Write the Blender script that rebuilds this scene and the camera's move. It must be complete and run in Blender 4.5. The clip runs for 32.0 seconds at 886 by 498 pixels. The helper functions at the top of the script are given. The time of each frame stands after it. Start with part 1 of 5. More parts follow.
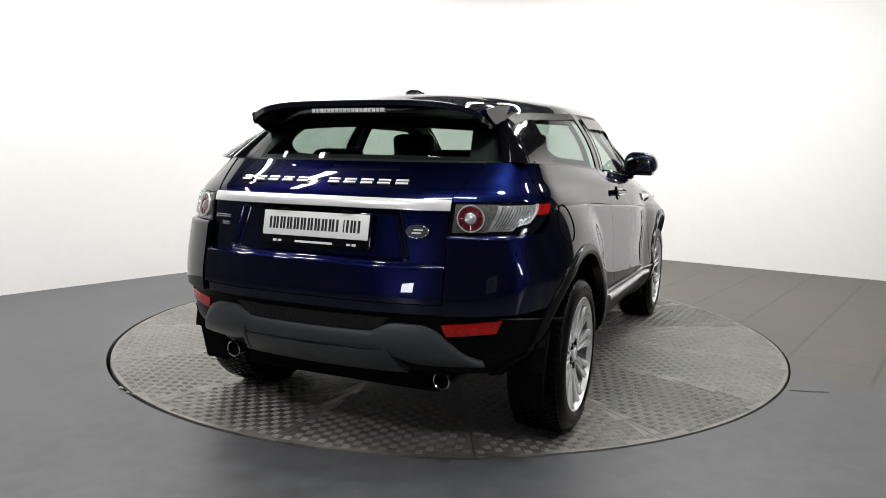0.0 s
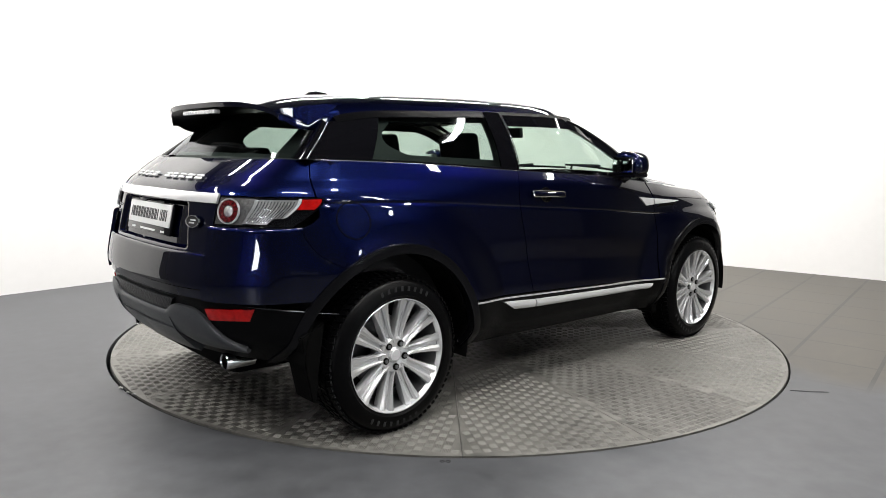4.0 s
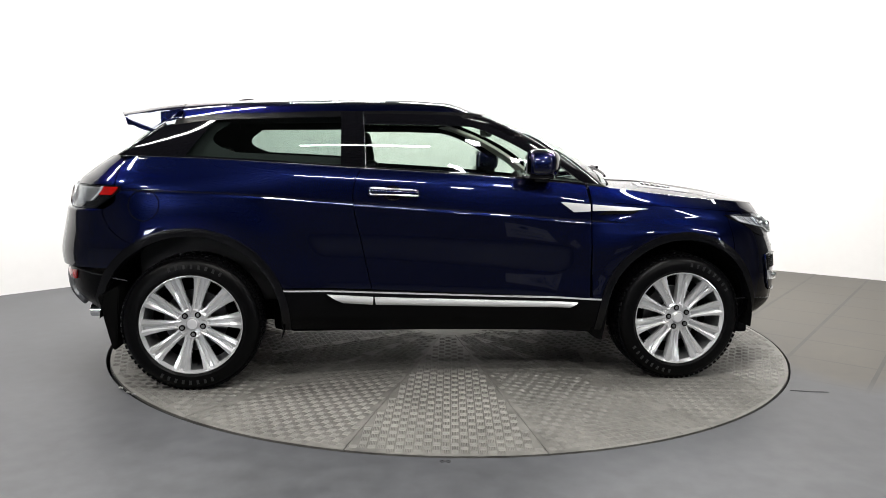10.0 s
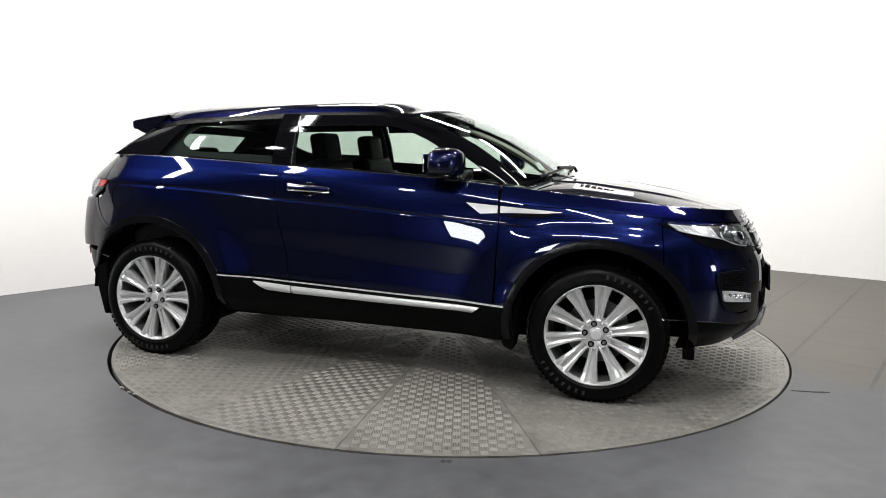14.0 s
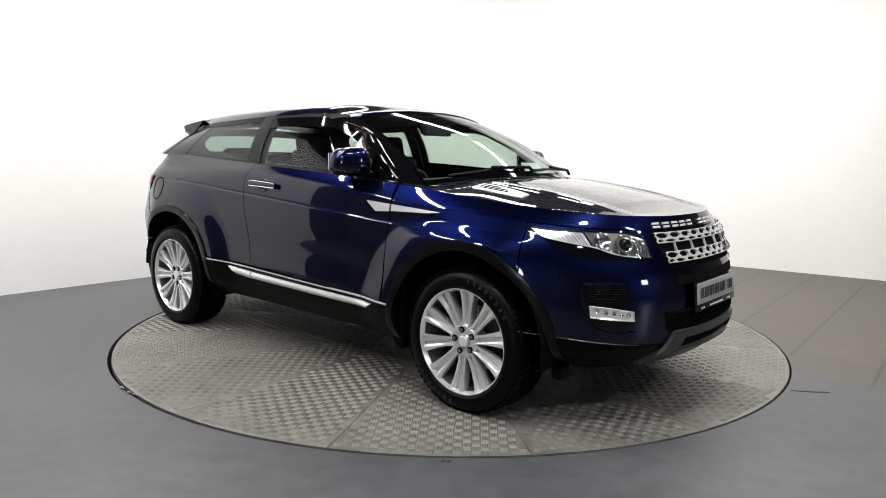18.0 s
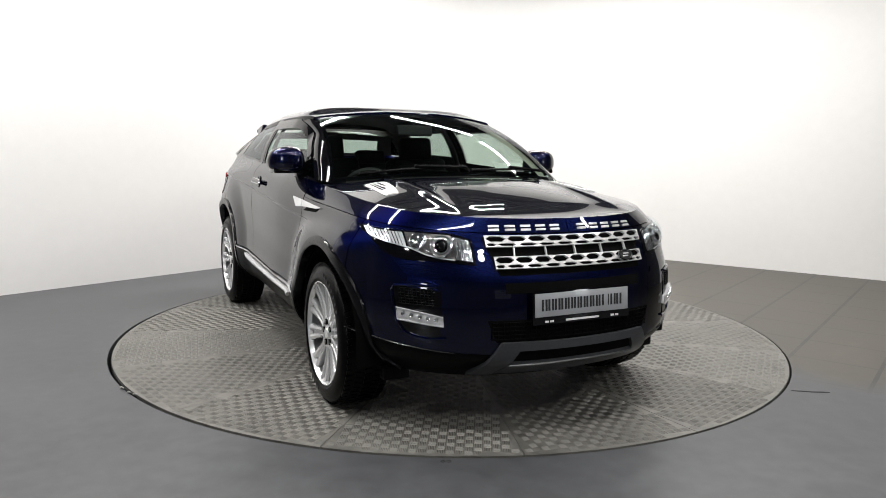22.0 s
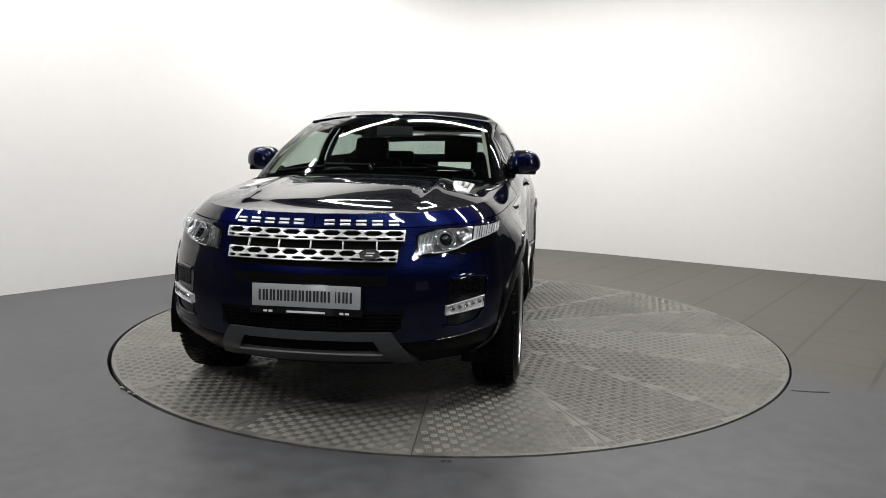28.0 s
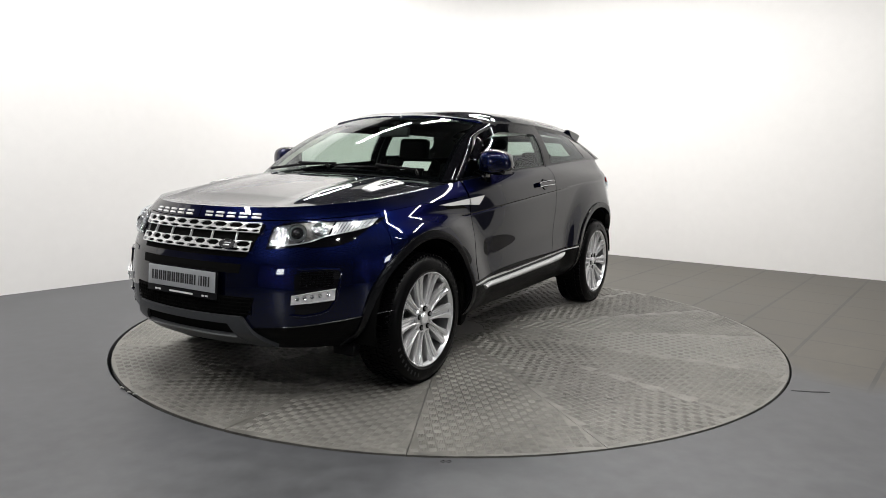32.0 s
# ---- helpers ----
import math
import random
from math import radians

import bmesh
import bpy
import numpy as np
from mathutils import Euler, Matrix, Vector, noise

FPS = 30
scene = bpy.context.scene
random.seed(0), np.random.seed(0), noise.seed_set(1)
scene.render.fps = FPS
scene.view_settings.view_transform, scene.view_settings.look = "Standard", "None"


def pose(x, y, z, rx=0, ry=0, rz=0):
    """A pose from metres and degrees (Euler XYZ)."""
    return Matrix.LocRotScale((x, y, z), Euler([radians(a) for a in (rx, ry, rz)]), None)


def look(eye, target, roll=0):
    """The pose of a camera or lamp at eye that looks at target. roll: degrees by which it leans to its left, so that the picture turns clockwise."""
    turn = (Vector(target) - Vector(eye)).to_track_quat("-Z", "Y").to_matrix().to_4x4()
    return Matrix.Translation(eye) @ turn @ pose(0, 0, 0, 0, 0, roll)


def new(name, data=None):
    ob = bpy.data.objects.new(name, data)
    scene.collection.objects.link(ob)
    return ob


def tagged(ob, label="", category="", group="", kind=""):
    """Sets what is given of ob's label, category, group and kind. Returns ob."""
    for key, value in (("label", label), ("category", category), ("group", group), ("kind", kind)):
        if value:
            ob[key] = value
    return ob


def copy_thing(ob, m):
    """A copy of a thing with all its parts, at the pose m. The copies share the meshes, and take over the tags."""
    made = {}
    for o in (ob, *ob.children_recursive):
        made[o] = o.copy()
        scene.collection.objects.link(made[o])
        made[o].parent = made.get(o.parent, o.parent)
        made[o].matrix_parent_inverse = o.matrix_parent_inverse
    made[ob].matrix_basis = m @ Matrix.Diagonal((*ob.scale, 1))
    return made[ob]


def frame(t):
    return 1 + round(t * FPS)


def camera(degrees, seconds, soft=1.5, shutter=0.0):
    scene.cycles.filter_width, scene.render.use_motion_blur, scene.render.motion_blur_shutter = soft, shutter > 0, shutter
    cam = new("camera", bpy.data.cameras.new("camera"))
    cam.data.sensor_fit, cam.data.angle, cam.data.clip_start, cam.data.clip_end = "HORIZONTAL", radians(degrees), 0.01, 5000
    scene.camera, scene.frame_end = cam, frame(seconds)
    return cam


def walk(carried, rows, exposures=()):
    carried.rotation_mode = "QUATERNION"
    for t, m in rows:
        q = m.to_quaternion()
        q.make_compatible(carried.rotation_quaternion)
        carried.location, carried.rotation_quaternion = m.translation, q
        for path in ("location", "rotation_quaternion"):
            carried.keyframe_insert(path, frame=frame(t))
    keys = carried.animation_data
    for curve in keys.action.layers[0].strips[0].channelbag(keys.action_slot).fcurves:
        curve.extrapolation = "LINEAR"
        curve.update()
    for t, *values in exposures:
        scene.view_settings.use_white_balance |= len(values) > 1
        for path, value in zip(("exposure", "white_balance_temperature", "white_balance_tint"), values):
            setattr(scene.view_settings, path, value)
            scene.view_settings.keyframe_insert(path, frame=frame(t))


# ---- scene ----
cam = camera(63.94, 32.0, soft=0.5)
EYE = Vector((0.0, -5.0695, 1.2569))


def view(px=0.0):
    """The tripod's pose; px: a small sideways give of the mount, in tenths of a degree."""
    return look(EYE, EYE + Vector((-0.00945, 0.99094, -0.13396)) + Vector((px * 0.00175, 0, 0)), 0.833)


walk(cam, [(0.0, view()), (11.0, view()), (12.5, view(-1.2)), (14.0, view(-0.7)), (32.0, view(-0.7))],
     exposures=[(0.0, -0.37), (3.0, -0.08), (6.0, 0.02), (9.0, 0.07), (13.0, -0.07), (19.0, -0.30), (22.0, -0.46), (25.0, -0.74), (30.0, -0.70), (32.0, -0.56)])

# ---- world and large lights ----
world = bpy.data.worlds.new("world")
world.use_nodes = True
world.node_tree.nodes["Background"].inputs[0].default_value = (0.6, 0.65, 0.7, 1)
world.node_tree.nodes["Background"].inputs[1].default_value = 0.02
scene.world = world
CEIL = 3.85


# ceiling fittings: x, y, turn in degrees, length, width, watts
TUBES = [(-2.7, 0.3, 50, 1.5, 0.12, 80), (-1.25, 2.5, 50, 1.5, 0.12, 85), (0.2, 2.8, 0, 1.5, 0.12, 115), (1.8, 2.0, -34, 1.5, 0.12, 95), (3.2, 1.0, -34, 1.5, 0.12, 70),
         (-2.1, -1.0, 50, 1.5, 0.12, 70), (2.1, -0.7, -34, 1.5, 0.12, 65), (-4.2, -1.4, 50, 1.5, 0.12, 60), (4.2, -2.4, 0, 1.5, 0.12, 50),
         (-0.2, -3.4, 0, 1.5, 0.12, 75)]
# round high-bay lamps over the tripod's side: x, y, watts
BAYS = [(-2.7, -4.6, 55), (1.3, -4.9, 35), (3.1, -4.5, 45), (1.2, -2.3, 42), (-3.5, -2.6, 45)]


def paint_nodes(m):
    m.use_nodes = True
    nt = m.node_tree
    return nt, nt.nodes["Principled BSDF"]


def mat(name, color, rough=0.5, metal=0.0, vary=0.0, scale=8.0, bump=0.0, bump_scale=60.0, coat=0.0, coat_rough=0.03, spec=0.5,
        rough_vary=0.0, emit=None, strength=0.0, alpha=1.0, transmission=0.0, ior=1.45, tint=None):
    """A procedural surface: a base colour with variation at two scales, grain and relief."""
    m = bpy.data.materials.new(name)
    nt, b = paint_nodes(m)
    n, link = nt.nodes, nt.links
    b.inputs["Base Color"].default_value = (*color, 1)
    b.inputs["Roughness"].default_value = rough
    b.inputs["Metallic"].default_value = metal
    b.inputs["Coat Weight"].default_value = coat
    b.inputs["Coat Roughness"].default_value = coat_rough
    b.inputs["Specular IOR Level"].default_value = spec
    if tint:
        b.inputs["Specular Tint"].default_value = (*tint, 1)
    b.inputs["Transmission Weight"].default_value = transmission
    b.inputs["IOR"].default_value = ior
    if emit:
        b.inputs["Emission Color"].default_value = (*emit, 1)
        b.inputs["Emission Strength"].default_value = strength
    if vary or bump or rough_vary:
        tc = n.new("ShaderNodeTexCoord")
    if vary or rough_vary:
        a, c = n.new("ShaderNodeTexNoise"), n.new("ShaderNodeTexNoise")
        for t, s in ((a, scale), (c, scale * 9)):
            t.inputs["Scale"].default_value, t.inputs["Detail"].default_value = s, 5
            link.new(tc.outputs["Object"], t.inputs["Vector"])
        mix = n.new("ShaderNodeMath")
        mix.operation = "ADD"
        link.new(a.outputs["Fac"], mix.inputs[0])
        link.new(c.outputs["Fac"], mix.inputs[1])
        for amount, mid, socket in ((vary, 1.0, "Base Color"), (rough_vary, rough, "Roughness")):
            if not amount:
                continue
            r = n.new("ShaderNodeMapRange")
            r.inputs["From Min"].default_value, r.inputs["From Max"].default_value = 0.7, 1.3
            r.inputs["To Min"].default_value, r.inputs["To Max"].default_value = mid - amount, mid + amount
            link.new(mix.outputs[0], r.inputs["Value"])
            if socket == "Roughness":
                link.new(r.outputs[0], b.inputs[socket])
            else:
                v = n.new("ShaderNodeVectorMath")
                v.operation = "SCALE"
                v.inputs[0].default_value = color
                link.new(r.outputs[0], v.inputs["Scale"])
                link.new(v.outputs[0], b.inputs[socket])
    if bump:
        t, bu = n.new("ShaderNodeTexNoise"), n.new("ShaderNodeBump")
        t.inputs["Scale"].default_value, t.inputs["Detail"].default_value = bump_scale, 4
        bu.inputs["Strength"].default_value, bu.inputs["Distance"].default_value = 1.0, bump
        link.new(tc.outputs["Object"], t.inputs["Vector"])
        link.new(t.outputs["Fac"], bu.inputs["Height"])
        link.new(bu.outputs["Normal"], b.inputs["Normal"])
    return m


def glass(name, tint, rough=0.0):
    """A thin pane: tinted clear film with a mirror-like sheen that grows towards grazing angles."""
    m = bpy.data.materials.new(name)
    m.use_nodes = True
    nt = m.node_tree
    nt.nodes.clear()
    out, mix, tr, gl, lw, pw, ma = (nt.nodes.new("ShaderNode" + k) for k in ("OutputMaterial", "MixShader", "BsdfTransparent", "BsdfGlossy", "LayerWeight", "Math", "MapRange"))
    tr.inputs[0].default_value = (*tint, 1)
    gl.inputs["Color"].default_value = (0.95, 0.97, 1, 1)
    gl.inputs["Roughness"].default_value = rough
    lw.inputs["Blend"].default_value = 0.5
    pw.operation, pw.inputs[1].default_value = "POWER", 5.0
    ma.inputs["To Min"].default_value, ma.inputs["To Max"].default_value = 0.05, 0.60
    nt.links.new(lw.outputs["Facing"], pw.inputs[0])
    nt.links.new(pw.outputs[0], ma.inputs["Value"])
    nt.links.new(ma.outputs[0], mix.inputs[0])
    nt.links.new(tr.outputs[0], mix.inputs[1])
    nt.links.new(gl.outputs[0], mix.inputs[2])
    nt.links.new(mix.outputs[0], out.inputs[0])
    return m


M_PAINT = mat("navy_paint", (0.0027, 0.0051, 0.0325), 0.33, 0.95, vary=0.10, scale=300, coat=1.0, coat_rough=0.006, tint=(0.02, 0.04, 0.14))
M_BLACK_GLOSS = mat("gloss_black", (0.003, 0.003, 0.004), 0.05, 0.0, rough_vary=0.01, scale=4)
M_PILLAR = mat("gloss_black_pillar", (0.003, 0.003, 0.004), 0.04, 0.0, spec=0.22, rough_vary=0.02, scale=4)
M_SEAL = mat("bright_seal_and_highlight", (0.13, 0.135, 0.145), 0.22, 0.9, rough_vary=0.05, scale=9)
M_RED_MID = mat("ribbed_red_lens", (0.085, 0.006, 0.008), 0.15, 0.0, coat=1.0, vary=0.5, scale=90, bump=0.001, bump_scale=260)
M_PLASTIC = mat("black_plastic", (0.0025, 0.0025, 0.003), 0.30, 0.0, spec=0.08, vary=0.15, scale=20, bump=0.0004, bump_scale=900)
# near-black: shade of openings and underside put into the colour; also plain black parts
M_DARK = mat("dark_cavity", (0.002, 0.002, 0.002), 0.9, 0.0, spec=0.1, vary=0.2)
M_GREY = mat("grey_skid", (0.066, 0.069, 0.075), 0.36, 0.4, vary=0.08, scale=30, bump=0.0002, bump_scale=700)
M_CHROME = mat("bright_chrome", (0.82, 0.83, 0.85), 0.12, 1.0, rough_vary=0.04, scale=6)
M_SILVER = mat("bright_silver_paint", (0.86, 0.86, 0.87), 0.26, 0.45, vary=0.02, scale=15, rough_vary=0.01)
M_SATIN = mat("satin_silver", (0.86, 0.865, 0.88), 0.26, 0.5, vary=0.02, scale=15, rough_vary=0.01)
M_ALLOY = mat("alloy_silver", (0.82, 0.825, 0.84), 0.25, 0.68, vary=0.015, scale=2, rough_vary=0.01)
M_ARCH = mat("satin_black_arch", (0.003, 0.003, 0.004), 0.22, 0.0, spec=0.28, vary=0.15, scale=20, rough_vary=0.04)
M_RUBBER = mat("tyre_rubber", (0.0022, 0.0022, 0.0025), 0.30, 0.0, spec=0.10, vary=0.25, scale=25, bump=0.0006, bump_scale=300)
M_TYRE_MARK = mat("moulded_rubber", (0.012, 0.012, 0.013), 0.5, vary=0.2, scale=40)
M_DISC = mat("brake_disc_steel", (0.10, 0.10, 0.105), 0.4, 1.0, vary=0.15, scale=40)
M_GLASS = glass("clear_glass", (0.66, 0.74, 0.69))
M_GLASS_REAR = glass("tinted_glass", (0.50, 0.58, 0.54))
M_LENS = glass("lamp_lens", (0.93, 0.95, 0.96))
M_RED = mat("red_lens", (0.42, 0.006, 0.005), 0.14, 0.0, spec=0.3, coat=0.5, vary=0.45, scale=45)
M_RED_DARK = mat("dark_red_lens", (0.016, 0.006, 0.006), 0.1, 0.0, coat=1.0, vary=0.2, scale=60)
M_RIBBED = mat("clear_ribbed_lens", (0.42, 0.41, 0.41), 0.14, 0.5, vary=0.35, scale=70, coat=1.0, bump=0.0015, bump_scale=150)
M_SMOKED = mat("smoked_ribbed_lens", (0.16, 0.15, 0.15), 0.15, 0.5, vary=0.5, scale=70, coat=1.0, bump=0.0015, bump_scale=150)
M_CLEAR_LENS = mat("frosted_lens", (0.78, 0.78, 0.80), 0.16, 0.35, vary=0.2, scale=40, coat=1.0)
# darker alloy: shade deep in the wheel barrel is put into this colour
M_BARREL = mat("shaded_alloy", (0.16, 0.165, 0.17), 0.4, 0.6, vary=0.1, scale=15)
M_REFLECTOR = mat("lamp_reflector", (0.72, 0.73, 0.75), 0.15, 1.0, vary=0.3, scale=40, bump=0.0025, bump_scale=40)
M_PLATE = mat("plate_white", (0.78, 0.78, 0.78), 0.35, 0.0, vary=0.03, scale=10, coat=0.4)
M_PLATE_GREY = mat("plate_grey", (0.34, 0.35, 0.37), 0.4, 0.0, vary=0.03, scale=10, coat=0.3)
M_INK = mat("plate_ink", (0.012, 0.012, 0.014), 0.4, vary=0.1)
M_SEAT = mat("dark_leather", (0.005, 0.005, 0.006), 0.55, 0.0, spec=0.06, vary=0.2, scale=12, bump=0.0008, bump_scale=180)
M_TRIM = mat("dark_trim", (0.016, 0.016, 0.018), 0.6, vary=0.15, scale=15, bump=0.0005, bump_scale=400)
M_CREAM = mat("cream_trim", (0.60, 0.57, 0.50), 0.75, vary=0.05, scale=12, bump=0.0003, bump_scale=500)
M_PAPER = mat("white_paper", (0.88, 0.88, 0.87), 0.7, vary=0.03)
M_PAPER_INK = mat("grey_print", (0.25, 0.26, 0.28), 0.7, vary=0.1)


def mesh_ob(name, verts, faces, material, parent=None, label="", angle=35, smooth=True):
    me = bpy.data.meshes.new(name)
    me.from_pydata([tuple(v) for v in verts], [], [tuple(f) for f in faces])
    me.validate()
    if smooth:
        me.polygons.foreach_set("use_smooth", [True] * len(me.polygons))
        me.set_sharp_from_angle(angle=radians(angle))
    me.materials.append(material)
    ob = new(name, me)
    ob.parent = parent
    if label:
        tagged(ob, label)
    return ob


def part(name, bm, material, parent, label="", angle=35):
    """Link a bmesh as one mesh object under a thing or a part."""
    me = bpy.data.meshes.new(name)
    bmesh.ops.recalc_face_normals(bm, faces=bm.faces)
    bm.to_mesh(me)
    bm.free()
    me.polygons.foreach_set("use_smooth", [True] * len(me.polygons))
    me.set_sharp_from_angle(angle=radians(angle))
    me.materials.append(material)
    ob = new(name, me)
    ob.parent = parent
    if label:
        tagged(ob, label)
    return ob


def thing(name, label, category, group="", kind="", m=None):
    ob = new(name)
    ob.empty_display_size = 0.1
    if m is not None:
        ob.matrix_basis = m
    return tagged(ob, label, category, group, kind)


def box(bm, cx, cy, cz, sx, sy, sz, m=None, bevel=0.0, seg=2):
    r = bmesh.ops.create_cube(bm, size=1.0)
    vs = r["verts"]
    bmesh.ops.scale(bm, verts=vs, vec=(sx, sy, sz))
    if bevel:
        es = list({e for v in vs for e in v.link_edges})
        vs = list({v for f in bmesh.ops.bevel(bm, geom=es, offset=bevel, segments=seg, profile=0.6, affect="EDGES")["faces"] for v in f.verts} | {v for v in vs if v.is_valid})
    t = Matrix.Translation((cx, cy, cz))
    bmesh.ops.transform(bm, matrix=(t @ m) if m is not None else t, verts=vs)
    return vs


def lathe(profile, n=64, axis="y", start=0.0, turn=360.0):
    """Verts and faces of a profile of (radius, height) turned round an axis."""
    full = turn >= 359.9
    k = n if full else n + 1
    verts, faces = [], []
    for i in range(k):
        a = radians(start + turn * i / n)
        for r, h in profile:
            verts.append((r * math.cos(a), h, r * math.sin(a)) if axis == "y" else (r * math.cos(a), r * math.sin(a), h))
    m = len(profile)
    for i in range(n):
        j = (i + 1) % k
        for q in range(m - 1):
            faces.append((i * m + q, i * m + q + 1, j * m + q + 1, j * m + q))
    return verts, faces


def tube(bm, pts, radius, sides=8):
    """A round bar along a line of points."""
    pts = [Vector(p) for p in pts]
    rings = []
    for i, p in enumerate(pts):
        d = (pts[min(i + 1, len(pts) - 1)] - pts[max(i - 1, 0)]).normalized()
        q = d.to_track_quat("Z", "Y")
        rings.append([bm.verts.new(p + q @ Vector((radius * math.cos(2 * math.pi * k / sides), radius * math.sin(2 * math.pi * k / sides), 0))) for k in range(sides)])
    for a, b in zip(rings, rings[1:]):
        for k in range(sides):
            bm.faces.new((a[k], a[(k + 1) % sides], b[(k + 1) % sides], b[k]))
    bm.faces.new(rings[0][::-1])
    bm.faces.new(rings[-1])


def table(xs, ys):
    """A smooth curve through a few stations."""
    xs, ys = np.array(xs, float), np.array(ys, float)
    d = np.diff(ys) / np.diff(xs)
    s = np.concatenate([[d[0]], np.where(d[:-1] * d[1:] > 0, 2 * d[:-1] * d[1:] / np.where(np.abs(d[:-1] + d[1:]) < 1e-9, 1, d[:-1] + d[1:]), 0), [d[-1]]])

    def f(x):
        x = np.clip(np.asarray(x, float), xs[0], xs[-1])
        i = np.clip(np.searchsorted(xs, x, side="right") - 1, 0, len(xs) - 2)
        h = xs[i + 1] - xs[i]
        t = (x - xs[i]) / h
        return (ys[i] * (1 + 2 * t) * (1 - t) ** 2 + h * s[i] * t * (1 - t) ** 2 + ys[i + 1] * t * t * (3 - 2 * t) + h * s[i + 1] * t * t * (t - 1))
    return f
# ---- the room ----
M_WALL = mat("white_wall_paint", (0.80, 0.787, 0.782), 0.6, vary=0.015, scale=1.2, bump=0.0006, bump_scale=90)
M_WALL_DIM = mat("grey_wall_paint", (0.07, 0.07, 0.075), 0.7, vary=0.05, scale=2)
M_CEIL = mat("dark_ceiling_sheet", (0.045, 0.047, 0.05), 0.6, vary=0.06, scale=2)
def floor_surface():
    """Worn concrete slabs with joints, coated with blue-grey paint on the near side of a ragged line."""
    m = mat("worn_floor", (0.1, 0.1, 0.1), 0.45, vary=0.28, scale=1.1, rough_vary=0.03, bump=0.0001, bump_scale=25)
    nt, b = paint_nodes(m)
    n, link = nt.nodes, nt.links
    scaled = b.inputs["Base Color"].links[0].from_node
    tc = n.new("ShaderNodeTexCoord")
    sep = n.new("ShaderNodeSeparateXYZ")
    link.new(tc.outputs["Object"], sep.inputs[0])
    wob = n.new("ShaderNodeTexNoise")
    wob.inputs["Scale"].default_value, wob.inputs["Detail"].default_value = 1.6, 4
    link.new(tc.outputs["Object"], wob.inputs["Vector"])

    def math_node(op, a, c):
        k = n.new("ShaderNodeMath")
        k.operation = op
        for i, q in enumerate((a, c)):
            if isinstance(q, (int, float)):
                k.inputs[i].default_value = q
            else:
                link.new(q, k.inputs[i])
        return k.outputs[0]
    near = math_node("ADD", sep.outputs["Y"], math_node("MULTIPLY", wob.outputs["Fac"], 0.5))
    slant = math_node("ADD", near, math_node("MULTIPLY", math_node("SUBTRACT", sep.outputs["X"], 2.3), 1.2))
    line = math_node("MINIMUM", near, slant)
    ramp = n.new("ShaderNodeMapRange")
    ramp.inputs["From Min"].default_value, ramp.inputs["From Max"].default_value = -1.15, -0.75
    link.new(line, ramp.inputs["Value"])
    mix = n.new("ShaderNodeMix")
    mix.data_type = "RGBA"
    mix.inputs[6].default_value, mix.inputs[7].default_value = (0.069, 0.071, 0.0765, 1), (0.069, 0.063, 0.052, 1)
    link.new(ramp.outputs[0], mix.inputs[0])
    # joints of half-metre slabs, laid square to the far wall
    rot = n.new("ShaderNodeMapping")
    rot.inputs["Rotation"].default_value = (0, 0, radians(36.87))
    link.new(tc.outputs["Object"], rot.inputs["Vector"])
    rs = n.new("ShaderNodeSeparateXYZ")
    link.new(rot.outputs[0], rs.inputs[0])
    cut = None
    for ax, step, shift, deep in (("X", 0.50, 0.26, 1.0), ("Y", 0.50, 0.78, 0.6)):
        f = math_node("FRACT", math_node("ADD", math_node("DIVIDE", rs.outputs[ax], step), shift), 0)
        g = math_node("LESS_THAN", math_node("MULTIPLY", math_node("ABSOLUTE", math_node("SUBTRACT", f, 0.5), 0), step), 0.012)
        g = math_node("MULTIPLY", g, deep)
        cut = g if cut is None else math_node("MAXIMUM", cut, g)
    cut = math_node("MULTIPLY", math_node("MULTIPLY", cut, ramp.outputs[0]), math_node("MULTIPLY", wob.outputs["Fac"], 1.3))
    dark = n.new("ShaderNodeMix")
    dark.data_type = "RGBA"
    dark.inputs[7].default_value = (0.02, 0.02, 0.02, 1)
    link.new(cut, dark.inputs[0])
    link.new(mix.outputs[2], dark.inputs[6])
    link.new(dark.outputs[2], scaled.inputs[0])
    return m


M_FLOOR = floor_surface()
M_LAMP = mat("lamp_diffuser", (0.9, 0.9, 0.9), 0.5, emit=(1, 0.99, 0.96), strength=1.5)
M_HOUSING = mat("lamp_housing", (0.7, 0.7, 0.7), 0.4, vary=0.05)
CORNER = Vector((-0.016, 5.358, 0))
LEFT = Vector((-0.645, -0.764, 0))
RIGHT = Vector((0.832, -0.554, 0))
L_END, R_END = CORNER + LEFT * 8.2, CORNER + RIGHT * 6.4
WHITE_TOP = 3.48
PLAN = [CORNER + RIGHT * 2.6, R_END, CORNER + RIGHT * 10.5, Vector((7.5, -9.0, 0)), Vector((-6.3, -9.0, 0)), CORNER + LEFT * 9.5, L_END, CORNER + LEFT * 2.6]


def slab(name, line, height, material, label, base=-.02):
    """A wall along a line on the plan, its room face on the line, 0.15 m thick."""
    bm = bmesh.new()
    rings = []
    for i, p in enumerate(line):
        d = (line[min(i + 1, len(line) - 1)] - line[max(i - 1, 0)]).normalized()
        q = p + Vector((-d.y, d.x, 0)) * 0.15
        up = Vector((0, 0, height))
        rings.append([bm.verts.new(w) for w in (p + Vector((0, 0, base)), p + up, q + up, q + Vector((0, 0, base)))])
    for a, b in zip(rings, rings[1:]):
        for i in range(4):
            bm.faces.new((a[i], a[(i + 1) % 4], b[(i + 1) % 4], b[i]))
    bm.faces.new(rings[0])
    bm.faces.new(rings[-1][::-1])
    return tagged(part(name, bm, material, None, angle=30), label, "wall", kind="structure")


